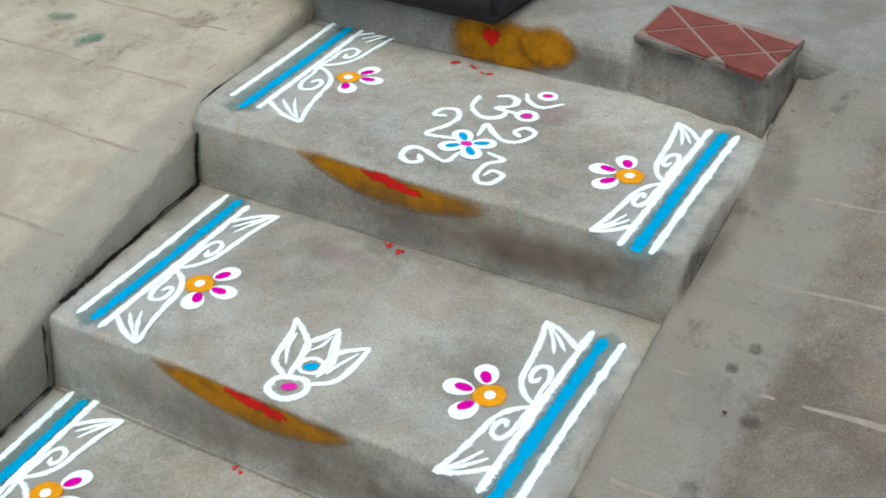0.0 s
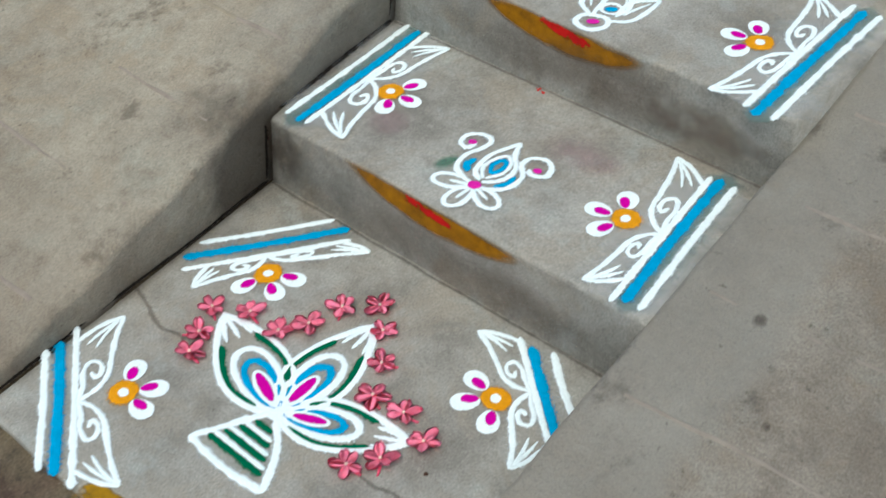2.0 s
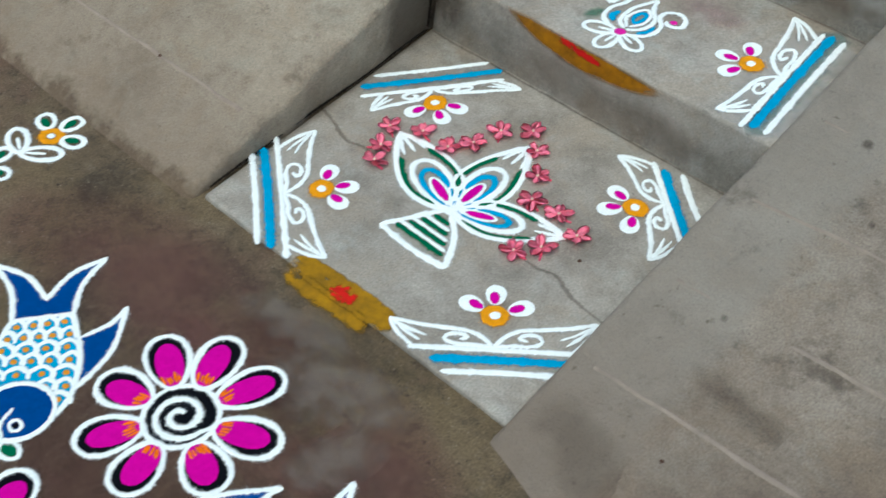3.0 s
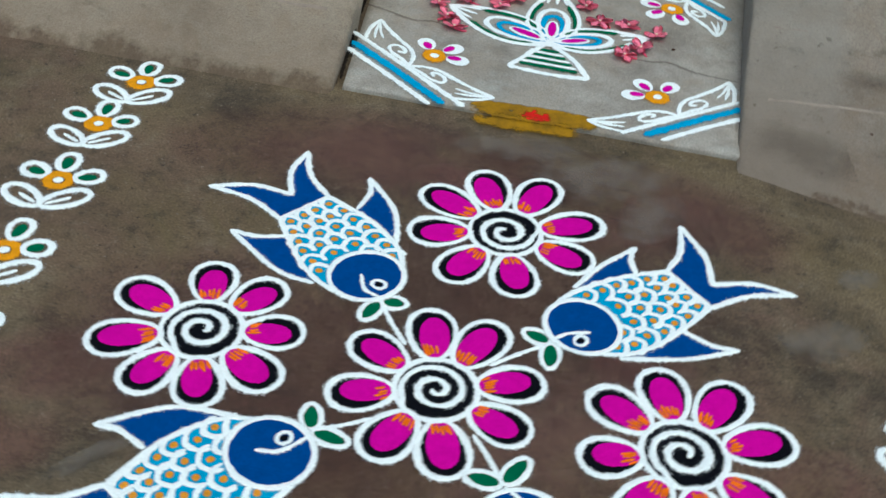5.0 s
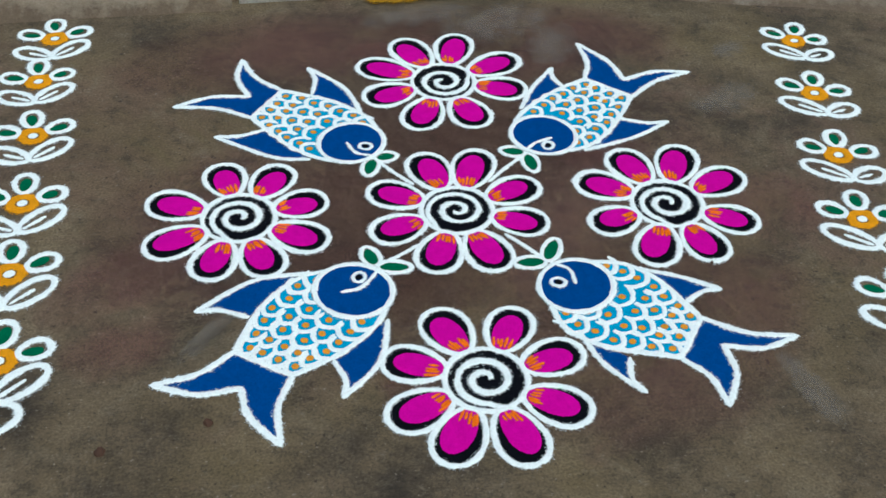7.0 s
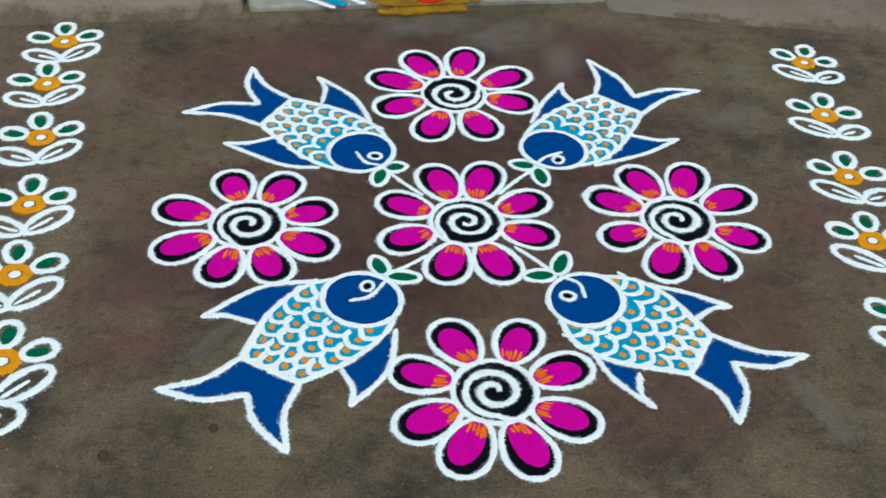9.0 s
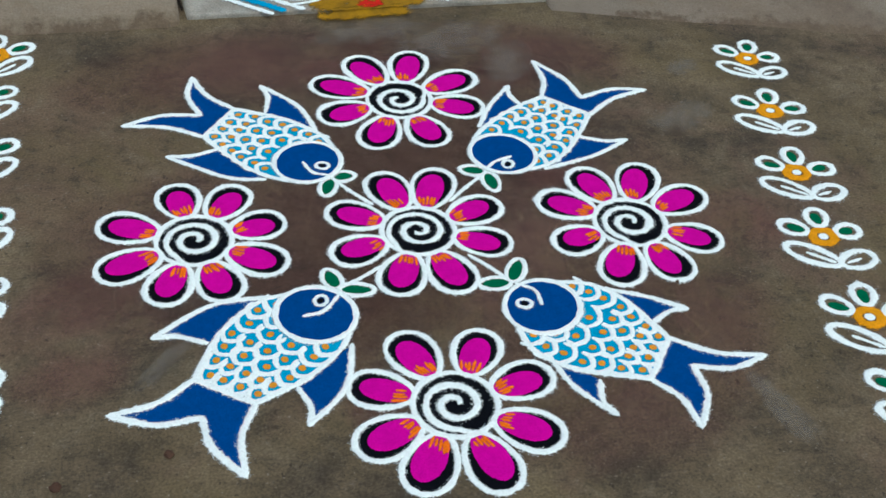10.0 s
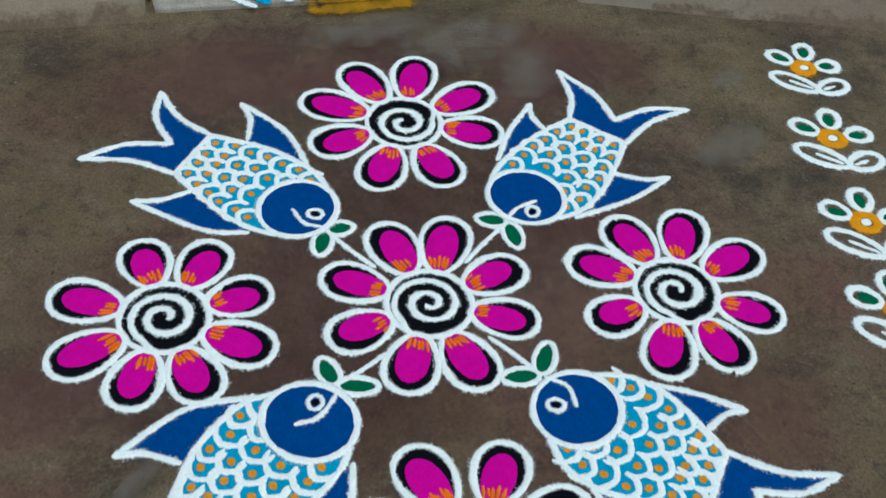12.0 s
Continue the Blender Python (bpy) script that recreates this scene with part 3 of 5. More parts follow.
# ---- large rangoli: flowers ----
def rangoli_flower(x, y, petals, end, turns):
    me = thing("rangoli_flower", x, y, 0.0005, 0, "magenta eight-petalled powder flower with black spiral centre", "rangoli flower", "rangoli flowers")
    for angle, r in petals:
        w = 0.0395 if r > 0.183 else 0.0378
        edge = drawn("petal", WHITE, me, (stroke, egg(0.066, r - 0.006, w, angle), 0.0092, dict(closed=True, z=0.0008)), label="thick white powder outline")
        drawn("petal_shade", BLACK, edge, (fill, egg(0.068, r - 0.009, w - 0.003, angle), 0.0), label="black powder band")
        drawn("petal_fill", MAGENTA, edge, (fill, egg(0.064, r - 0.0245 - grain.uniform(0, 0.003), w - 0.0148, angle + grain.uniform(-2.6, 2.6), 0.15), 0.0011), label="magenta powder")
        for k in (-1.6, -0.8, 0.0, 0.8, 1.55)[grain.randint(0, 1):]:
            a = radians(angle + k * 5.5 + grain.uniform(-1, 1))
            r0, r1 = 0.078 + grain.uniform(-0.003, 0.003), 0.097 + grain.uniform(-0.006, 0.006)
            drawn("petal_dash", ORANGE, edge, (stroke, [(r0 * math.cos(a), r0 * math.sin(a)), (r1 * math.cos(a + 0.03), r1 * math.sin(a + 0.03))], 0.0054, dict(z=0.0021, high=0.0014)), label="short orange powder dash")
    hub = drawn("centre", BLACK, me, (fill, ring_line(0, 0, 0.064), 0.0), label="black powder disc")
    drawn("centre_ring", WHITE, hub, (stroke, ring_line(0, 0, 0.067, 0.068, 0, 44), 0.0092, dict(closed=True, z=0.001)), label="white powder ring")
    full = turns < 1.9
    arm = spiral_line(0, 0, 0.006, 0.052 if full else 0.057, end - 360 * turns, turns, 0.8 if full else 1.1)
    for turn, r in ((9, 0.057), (18, 0.062), (27, 0.066)):
        arm.append(Vector((r * math.cos(radians(end + turn)), r * math.sin(radians(end + turn)), 0)))
    drawn("spiral", WHITE, hub, (stroke, arm, 0.0112 if full else 0.0098, dict(z=0.001, taper=0.2)), label="white powder spiral")


rangoli_flower(0.0, 0.0, ((105, 0.193), (68, 0.199), (21, 0.183), (-22, 0.178), (-73, 0.188), (-113, 0.185), (-161, 0.179), (152, 0.183)), 205, 2.0)
rangoli_flower(0.038, 0.430, ((113, 0.198), (72, 0.2), (24, 0.197), (-18, 0.184), (-73, 0.185), (-117, 0.19), (-164, 0.185), (153, 0.2)), 2, 1.72)
rangoli_flower(-0.402, 0.026, ((101, 0.175), (58, 0.179), (13, 0.173), (-31, 0.186), (-72, 0.18), (-112, 0.18), (-155, 0.19), (157, 0.186)), 232, 1.72)
rangoli_flower(0.398, -0.028, ((108, 0.189), (66, 0.196), (24, 0.19), (-29, 0.178), (-73, 0.182), (-114, 0.188), (-162, 0.171), (148, 0.187)), 238, 1.72)
rangoli_flower(-0.020, -0.428, ((111, 0.185), (62, 0.18), (16, 0.18), (-33, 0.184), (-76, 0.191), (-118, 0.191), (-156, 0.185), (157, 0.179)), 265, 1.72)


# ---- large rangoli: fish ----
def bent(a, b, shift):
    return ((a[0] + b[0]) / 2 + shift[0], (a[1] + b[1]) / 2 + shift[1])


def rangoli_fish(x, y, turn, tail, fins, sides, eye, mouth, leaves, stem, radius, label):
    """A fish drawn in powder: head at the origin, tail along +x. side: +1 or -1 for each flank."""
    me = thing("rangoli_fish", x, y, 0.0005, turn, label, "rangoli fish", "rangoli fish")
    s = 1 if sides[0][1] > 0 else -1
    base_a, base_b, tip_a, tip_b, notch = tail
    # tail
    run = [[base_a, bent(base_a, tip_a, (0.004, -0.014 * s)), tip_a], [tip_a, bent(tip_a, notch, (0.012, -0.012 * s)), notch], [notch, bent(tip_b, notch, (0.012, 0.012 * s)), tip_b], [tip_b, bent(base_b, tip_b, (0.004, 0.014 * s)), base_b]]
    fin = drawn("tail", NAVY, me, (fill, unite(*run, [base_b, base_a]), 0.0), label="navy blue powder")
    drawn("tail_outline", WHITE, fin, (stroke, unite(*run, [base_b, base_a]), 0.0096, dict(z=0.0009, closed=True)), label="white powder outline")
    # fins
    for k, (rear, tip, front, mid) in enumerate(fins):
        q = s if k == 0 else -s
        back = [tip, bent(tip, rear, (-0.004, 0.012 * q)), rear]
        lead = [front, mid, tip]
        fin = drawn("fin", NAVY, me, (fill, unite(lead, back, [rear, front]), 0.0), label="navy blue powder")
        drawn("fin_outline", WHITE, fin, (stroke, lead, 0.009, dict(z=0.0009)), (stroke, back, 0.009, dict(z=0.0009)), label="white powder outline")
    # body and scales
    up = [(-0.012, 0.068 * s), (0.042, sides[0][1] * 1.03), sides[0], base_a]
    low = [(-0.012, -0.068 * s), (0.042, sides[1][1] * 1.03), sides[1], base_b]
    a, b = curve(up), curve(low)
    body = drawn("body", CYAN, me, (fill, a + b[::-1], 0.0012), label="sky blue powder")
    drawn("body_outline", WHITE, body, (stroke, up, 0.009, dict(z=0.0016)), (stroke, low, 0.009, dict(z=0.0016)), label="white powder outline")

    def on(u, v):
        p, q = a[min(len(a) - 1, int(u * (len(a) - 1)))], b[min(len(b) - 1, int(u * (len(b) - 1)))]
        return p.lerp(q, v)

    cols = 7
    for i in range(cols):
        u = 0.2 + 0.76 * i / (cols - 1)
        n = 5 if i % 2 else 4
        for j in range(n):
            v = (j + 0.5) / n + grain.uniform(-0.02, 0.02)
            c = on(u, min(0.95, max(0.05, v)))
            if c.length < radius + 0.006:
                continue
            wide = (on(u, 0) - on(u, 1)).length / n * 0.56
            arc = [(c.x - 0.016, c.y + wide), (c.x - 0.001, c.y + wide * 0.82), (c.x + 0.011, c.y), (c.x - 0.001, c.y - wide * 0.82), (c.x - 0.016, c.y - wide)]
            scale = drawn("scale", WHITE, body, (stroke, arc, 0.009, dict(z=0.0018, high=0.0018)), label="white powder scale arc")
            del scale
            drawn("scale_dot", ORANGE_DOT, body, (fill, ring_line(c.x - 0.0075, c.y + grain.uniform(-0.003, 0.003), 0.0066, 0.0058, grain.uniform(0, 90), 10), 0.0024, dict(fringe=0.0012)), label="orange powder dot")
    # head
    head = drawn("head", NAVY, me, (fill, ring_line(0, 0, radius - 0.004, radius, 0, 40), 0.0026), label="navy blue powder")
    drawn("head_outline", WHITE, head, (stroke, ring_line(0, 0, radius - 0.001, radius + 0.003, 0, 48), 0.0095, dict(closed=True, z=0.0028)), label="white powder outline")
    drawn("eye", WHITE, head, (stroke, ring_line(*eye, 0.0125, 0.0105, 30, 18), 0.006, dict(closed=True, z=0.0036)), label="white powder ring")
    drawn("pupil", BLACK, head, (fill, ring_line(*eye, 0.006, 0.005, 0, 12), 0.0037))
    drawn("mouth", WHITE, head, (stroke, list(mouth), 0.0065, dict(z=0.0036)), label="white powder line")
    # sprig held in the mouth
    joint, end = stem
    end = (end[0] + (end[0] - joint[0]) * 0.3, end[1] + (end[1] - joint[1]) * 0.3)
    drawn("stem", WHITE, me, (stroke, [joint, bent(joint, end, (0.0, 0.002)), end], 0.007, dict(z=0.001)), label="white powder line")
    for lx, ly in leaves:
        d = Vector((lx - joint[0], ly - joint[1]))
        ang, ln = math.degrees(math.atan2(d.y, d.x)), d.length
        leaf = drawn("leaf", WHITE, me, (stroke, egg(0.002, ln * 1.75 + 0.004, 0.0155, ang, -0.1, 0, *joint), 0.008, dict(closed=True, z=0.001)), label="white powder outline")
        drawn("leaf_fill", GREEN, leaf, (fill, egg(0.006, ln * 1.75 - 0.004, 0.0108, ang, -0.1, 0, *joint), 0.0008), label="green powder")


rangoli_fish(-0.176, 0.233, 135.9, ((0.232, -0.056), (0.216, 0.056), (0.379, -0.093), (0.367, 0.123), (0.272, 0.002)),
             (((0.173, -0.083), (0.246, -0.156), (0.047, -0.092), (0.136, -0.143)), ((0.16, 0.056), (0.229, 0.149), (0.03, 0.091), (0.095, 0.13))),
             ((0.134, -0.087), (0.11, 0.08)), (-0.031, -0.006), ((0.006, 0.007), (-0.029, 0.022), (-0.059, 0.011)),
             ((-0.082, -0.006), (-0.079, 0.04)), ((-0.066, 0.012), (-0.152, 0.028)), 0.064, "slim navy and sky blue powder fish with orange-dotted scales")
rangoli_fish(0.210, 0.213, 41.6, ((0.226, 0.057), (0.237, -0.057), (0.332, 0.151), (0.399, -0.096), (0.28, -0.008)),
             (((0.167, 0.067), (0.214, 0.135), (0.045, 0.091), (0.124, 0.12)), ((0.151, -0.078), (0.211, -0.163), (0.014, -0.091), (0.117, -0.141))),
             ((0.133, 0.078), (0.12, -0.088)), (-0.024, -0.029), ((0.002, -0.019), (-0.034, -0.005), (-0.063, -0.006)),
             ((-0.084, 0.014), (-0.09, -0.036)), ((-0.07, -0.01), (-0.164, -0.011)), 0.064, "slim navy and sky blue powder fish with orange-dotted scales")
rangoli_fish(-0.211, -0.196, -136.4, ((0.232, -0.055), (0.211, 0.055), (0.366, -0.104), (0.326, 0.138), (0.282, 0.01)),
             (((0.16, -0.094), (0.208, -0.173), (0.005, -0.079), (0.088, -0.15)), ((0.145, 0.084), (0.195, 0.149), (0.017, 0.091), (0.098, 0.143))),
             ((0.133, -0.093), (0.124, 0.082)), (-0.03, -0.014), ((0.018, -0.013), (-0.013, 0.006), (-0.06, 0.001)),
             ((-0.087, -0.037), (-0.093, 0.016)), ((-0.073, -0.011), (-0.146, 0.006)), 0.066, "broad navy and sky blue powder fish with orange-dotted scales")
rangoli_fish(0.174, -0.231, -42.3, ((0.213, 0.053), (0.226, -0.053), (0.363, 0.106), (0.334, -0.103), (0.272, 0.014)),
             (((0.174, 0.071), (0.212, 0.139), (0.058, 0.098), (0.133, 0.125)), ((0.157, -0.101), (0.214, -0.154), (0.059, -0.095), (0.128, -0.137))),
             ((0.113, 0.095), (0.117, -0.1)), (-0.029, -0.012), ((-0.002, 0.002), (-0.03, 0.028), (-0.066, 0.024)),
             ((-0.084, 0.06), (-0.098, 0.006)), ((-0.074, 0.026), (-0.151, 0.042)), 0.065, "broad navy and sky blue powder fish with orange-dotted scales")


# ---- large rangoli: side borders of small flowers ----
def rangoli_sprout(x, y, turn, size, lean, tips=((-0.078, -0.048), (0.070, -0.026)), curl=False):
    me = thing("rangoli_sprout", x, y, 0.0005, turn, "small white and green powder sprout with an orange ring" if not curl else "white and green powder sprout with a curled end", "rangoli border", "side border sprouts")
    k = size
    for ang, r in ((158 + lean, 0.084), (93 + lean, 0.086), (24 + lean, 0.082)):
        r *= k * grain.uniform(0.95, 1.05)
        petal = drawn("petal", WHITE, me, (stroke, egg(0.031 * k, r + 0.002, 0.0195 * k, ang, 0.15), 0.011, dict(closed=True, z=0.0004)), label="white powder outline")
        drawn("petal_fill", GREEN, petal, (fill, egg(0.032 * k, r - 0.012, 0.0098 * k, ang + grain.uniform(-5, 5)), 0.0006), label="green powder")
    drawn("ring", AMBER, me, (stroke, ring_line(0, 0, 0.0215 * k, 0.020 * k, 0, 26), 0.0165, dict(closed=True, z=0.0004)), label="amber powder ring")
    drawn("dot", WHITE, me, (fill, ring_line(0, 0, 0.0095 * k, 0.0085 * k, 20, 14), 0.001), label="white powder dot")
    for tip in tips:
        d = Vector(tip) * k - Vector((0, -0.085 * k))
        ang = math.degrees(math.atan2(d.y, d.x))
        leaf = drawn("leaf", WHITE, me, (stroke, egg(0.002, d.length + 0.006, 0.0225 * k, ang, 0.12, 0, 0, -0.083 * k), 0.0115, dict(closed=True, z=0.0004)), label="white powder loop")
        c, s = math.cos(radians(ang)), math.sin(radians(ang))
        drawn("vein", WHITE, leaf, (stroke, [(0.012 * c, -0.083 * k + 0.012 * s), (0.66 * d.length * c, -0.083 * k + 0.66 * d.length * s)], 0.0068, dict(z=0.0006)))
    if curl:
        drawn("curl", WHITE, me, (stroke, [(-0.05, -0.092), (0.0, -0.088), (0.038, -0.1), (0.044, -0.128), (0.015, -0.152), (-0.022, -0.154), (-0.036, -0.138), (-0.026, -0.118), (-0.002, -0.112), (0.008, -0.122), (-0.004, -0.132)], 0.011, dict(z=0.0008)), label="white powder spiral")
        drawn("curl_dot", GREEN, me, (fill, ring_line(-0.006, -0.125, 0.007, 0.006, 0, 12), 0.001), label="green powder dot")


for i, y in enumerate((0.698, 0.528, 0.331, 0.117, -0.079, -0.290)):
    rangoli_sprout((-0.79, -0.809, -0.8, -0.798, -0.799, -0.793)[i], y, 0, (0.94, 0.92, 0.97, 1.0, 1.02, 1.05)[i], (0, 2, 4, -2, 0, -4)[i], curl=i == 5)
for i, y in enumerate((0.504, 0.296, 0.079, -0.118, -0.336, -0.52)):
    rangoli_sprout((0.851, 0.818, 0.783, 0.749, 0.735, 0.735)[i], y, 0, (0.87, 0.93, 0.95, 0.97, 0.98, 0.98)[i], (-24, -20, -18, -14, -18, -16)[i], ((-0.080, -0.020), (0.066, -0.068)))


# ---- stair motifs: border bands ----
def border_band(x, y, z, turn, half, flower, outer, blue, tips, label):
    """Two white lines and a blue one, with a pair of leaf scrolls and a small flower on their +y side."""
    me = thing("border_band", x, y, z + 0.0012, turn, label, "rangoli border", "border bands on the stair")
    (o0, o1, od), (b0, b1, bd), (fx, fy) = outer, blue, flower
    if z > 0.1:
        drawn("teal_smudge", TEAL_HAZE, me, (stroke, [(b0 - 0.01, bd - 0.006), (0.0, bd - 0.01), (b1 + 0.012, bd - 0.006)], 0.05, dict(high=0.0004, rag=0.05)), label="faint teal powder smudge")
    if z > 0.1:
        drawn("powder_dust", WHITE_HAZE, me, (stroke, [(-half * 0.95, -0.03), (0.0, 0.004), (half * 0.95, -0.02)], 0.13, dict(high=0.0002, rag=0.05)), label="thin white powder dust")
    drawn("outer_line", WHITE, me, (stroke, [(o0, od), ((o0 + o1) / 2, od + 0.002), (o1, od)], 0.0118, dict(z=0.0008)), label="white powder line")
    drawn("blue_line", SKY, me, (stroke, [(b0, bd), ((b0 + b1) / 2, bd + 0.002), (b1, bd)], 0.0165, dict(z=0.0008)), label="bright blue powder line")
    drawn("inner_line", WHITE, me, (stroke, [(-half, 0), (0, 0.001), (half, 0)], 0.0115, dict(z=0.0008)), label="white powder line")
    for tx, ty in tips:
        sx, ax = (1 if tx > 0 else -1), abs(tx)

        def at(u, v):
            return (fx * 0.5 * (1 - u) + sx * u * ax, v * abs(ty))

        drawn("leaf_scroll", WHITE, me,
              (stroke, [at(0.0, 0.06), at(0.10, 0.42), at(0.26, 0.66), at(0.5, 0.74), at(0.76, 0.84), at(1.0, 1.0)], 0.0096, dict(z=0.0009, taper=0.1)),
              (stroke, [at(1.0, 1.0), at(0.94, 0.6), at(0.84, 0.25), at(0.76, 0.03)], 0.0092, dict(z=0.0009)),
              (stroke, [at(0.97, 0.92), at(0.8, 0.62), at(0.64, 0.42)], 0.0068, dict(z=0.001, taper=0.4)),
              (stroke, [at(0.95, 0.84), at(0.82, 0.5), at(0.7, 0.24)], 0.0068, dict(z=0.001, taper=0.4)),
              (stroke, [at(0.02, 0.1), at(0.18, 0.16), at(0.34, 0.16), at(0.46, 0.3), at(0.43, 0.5), at(0.32, 0.54), at(0.25, 0.42), at(0.32, 0.33)], 0.0085, dict(z=0.001)),
              label="white powder leaf with a curl")
    drawn("flower_ring", AMBER, me, (stroke, ring_line(fx, fy, 0.0182, 0.0172, 0, 24), 0.0165, dict(closed=True, z=0.001)), label="amber powder ring")
    drawn("flower_dot", WHITE, me, (fill, ring_line(fx, fy, 0.0105, 0.009, 20, 14), 0.0014), label="white powder dot")
    for ang in (28, 90, 152):
        ang += grain.uniform(-6, 6)
        petal = drawn("flower_petal", WHITE, me, (fill, egg(0.027, 0.079, 0.0195, ang, 0.15, 0, fx, fy), 0.0006), label="white powder petal")
        drawn("petal_core", MAGENTA, petal, (fill, egg(0.03, 0.060, 0.0085, ang + grain.uniform(-8, 8), 0.1, 0, fx, fy), 0.0018), label="magenta powder")


BAND = "white and blue powder border with small flower on "
for row in (
    (-0.268, 0.919, 0.012, 323, 0.188, (-0.004, 0.084), (-0.14, 0.139, -0.055), (-0.153, 0.154, -0.029), ((-0.197, 0.086), (0.2, 0.076)), BAND + "the landing"),
    (-0.297, 1.395, 0.012, 235, 0.165, (0.005, 0.055), (-0.144, 0.124, -0.07), (-0.167, 0.158, -0.035), ((-0.195, 0.045), (0.15, 0.057)), BAND + "the landing"),
    (0.320, 1.457, 0.012, 140, 0.125, (-0.01, 0.069), (-0.073, 0.078, -0.051), (-0.123, 0.098, -0.016), ((-0.162, 0.074), (0.155, 0.071)), BAND + "the landing"),
    (0.335, 0.914, 0.012, 40.2, 0.156, (-0.001, 0.085), (-0.091, 0.123, -0.055), (-0.113, 0.147, -0.025), ((-0.196, 0.068), (0.191, 0.075)), BAND + "the landing"),
    (-0.389, 1.796, 0.186, 275.4, 0.205, (0.023, 0.072), (-0.202, 0.201, -0.055), (-0.193, 0.208, -0.02), ((-0.175, 0.077), (0.203, 0.093)), BAND + "the lowest step"),
    (0.363, 1.760, 0.186, 97.4, 0.195, (0.005, 0.077), (-0.188, 0.191, -0.05), (-0.184, 0.198, -0.02), ((-0.174, 0.064), (0.217, 0.078)), BAND + "the lowest step"),
    (-0.395, 2.234, 0.349, 273.9, 0.226, (0.043, 0.076), (-0.245, 0.209, -0.062), (-0.238, 0.211, -0.027), ((-0.218, 0.077), (0.234, 0.086)), BAND + "the middle step"),
    (0.363, 2.190, 0.349, 91.9, 0.217, (-0.015, 0.08), (-0.224, 0.208, -0.058), (-0.229, 0.205, -0.026), ((-0.208, 0.076), (0.208, 0.081)), BAND + "the middle step"),
    (-0.495, 2.853, 0.493, 275.1, 0.262, (0.054, 0.095), (-0.25, 0.232, -0.081), (-0.255, 0.273, -0.034), ((-0.218, 0.099), (0.283, 0.111)), BAND + "the top step"),
    (0.363, 2.704, 0.493, 91.2, 0.24, (-0.009, 0.071), (-0.24, 0.237, -0.055), (-0.244, 0.235, -0.029), ((-0.22, 0.06), (0.238, 0.066)), BAND + "the top step"),
):
    border_band(*row)


# ---- stair motifs: middle drawings ----
def mm(points):
    return [(a / 1000, b / 1000) for a, b in points]


# three-petalled lotus on the landing
me = thing("landing_lotus", 0.02, 1.134, 0.0132, 0, "large powder lotus in green, blue and magenta on the landing", "rangoli lotus")
for ang, ln, wd in ((159, 0.272, 0.07), (94, 0.256, 0.068), (24, 0.238, 0.058)):
    def leafy(k, w, n=12):
        """A pointed petal outline: two arcs from the joint to the tip."""
        c, s = math.cos(radians(ang)), math.sin(radians(ang))
        out = []
        for sgn in (1, -1):
            run = []
            for i in range(n + 1):
                t = i / n if sgn == 1 else 1 - i / n
                px, py = t * ln * k, sgn * w * math.sin(math.pi * t ** 0.85) ** 0.8 * (1 - 0.25 * t)
                run.append(Vector((px * c - py * s, px * s + py * c, 0)))
            out += run[:-1]
        return out

    def at(t, v):
        c, s = math.cos(radians(ang)), math.sin(radians(ang))
        return (t * ln * c - v * wd * s, t * ln * s + v * wd * c)

    petal = drawn("petal", WHITE, me, (stroke, leafy(1.0, wd), 0.0125, dict(closed=True, z=0.0008)),
                  *[(stroke, [at(0.97, 0), at(0.86, v * 0.7), at(0.74, v)], 0.0085, dict(z=0.0009, taper=0.4)) for v in (-0.4, -0.05, 0.3)], label="white powder petal outline")
    for v in (1, -1):
        drawn("green_line", GREEN, petal, (stroke, [at(0.12, 0.42 * v), at(0.32, 0.78 * v), at(0.52, 0.74 * v), at(0.72, 0.48 * v)], 0.0125, dict(z=0.0006)), label="green powder line")
    drawn("inner_loop", WHITE, petal, (stroke, egg(0.0, ln * 0.62, wd * 0.5, ang, 0.25), 0.0125, dict(closed=True, z=0.0009)), label="white powder loop")
    drawn("blue_loop", SKY, petal, (stroke, egg(0.01, ln * 0.5, wd * 0.33, ang, 0.25), 0.012, dict(closed=True, z=0.0007)), label="blue powder loop")
    drawn("heart_loop", WHITE, petal, (fill, egg(0.0, ln * 0.40, wd * 0.24, ang, 0.1), 0.0016), label="white powder")
    drawn("heart", MAGENTA, petal, (fill, egg(0.028, ln * 0.37, wd * 0.13, ang, 0.0), 0.003), label="magenta powder")
base = drawn("base", WHITE, me, (stroke, mm([(-8, -6), (-40, -66), (-75, -132)]), 0.0125, dict(z=0.0008)), (stroke, mm([(-75, -132), (15, -140), (104, -132)]), 0.0125, dict(z=0.0008)), (stroke, mm([(104, -132), (62, -62), (2, -6)]), 0.0125, dict(z=0.0008)), (fill, ring_line(0, 0, 0.024, 0.02, 0, 16), 0.0018), label="white powder outline")
for i, t in enumerate((0.84, 0.66, 0.48, 0.3)):
    drawn("base_stripe", GREEN, base, (stroke, mm([(-70 * t + 6, -132 * t + 2), (96 * t - 4, -134 * t + 2)]), 0.0105, dict(z=0.0007)), label="green powder stripe")
    if i < 3:
        t -= 0.09
        drawn("base_line", WHITE, base, (stroke, mm([(-70 * t, -130 * t), (96 * t, -132 * t)]), 0.0085, dict(z=0.0008)))

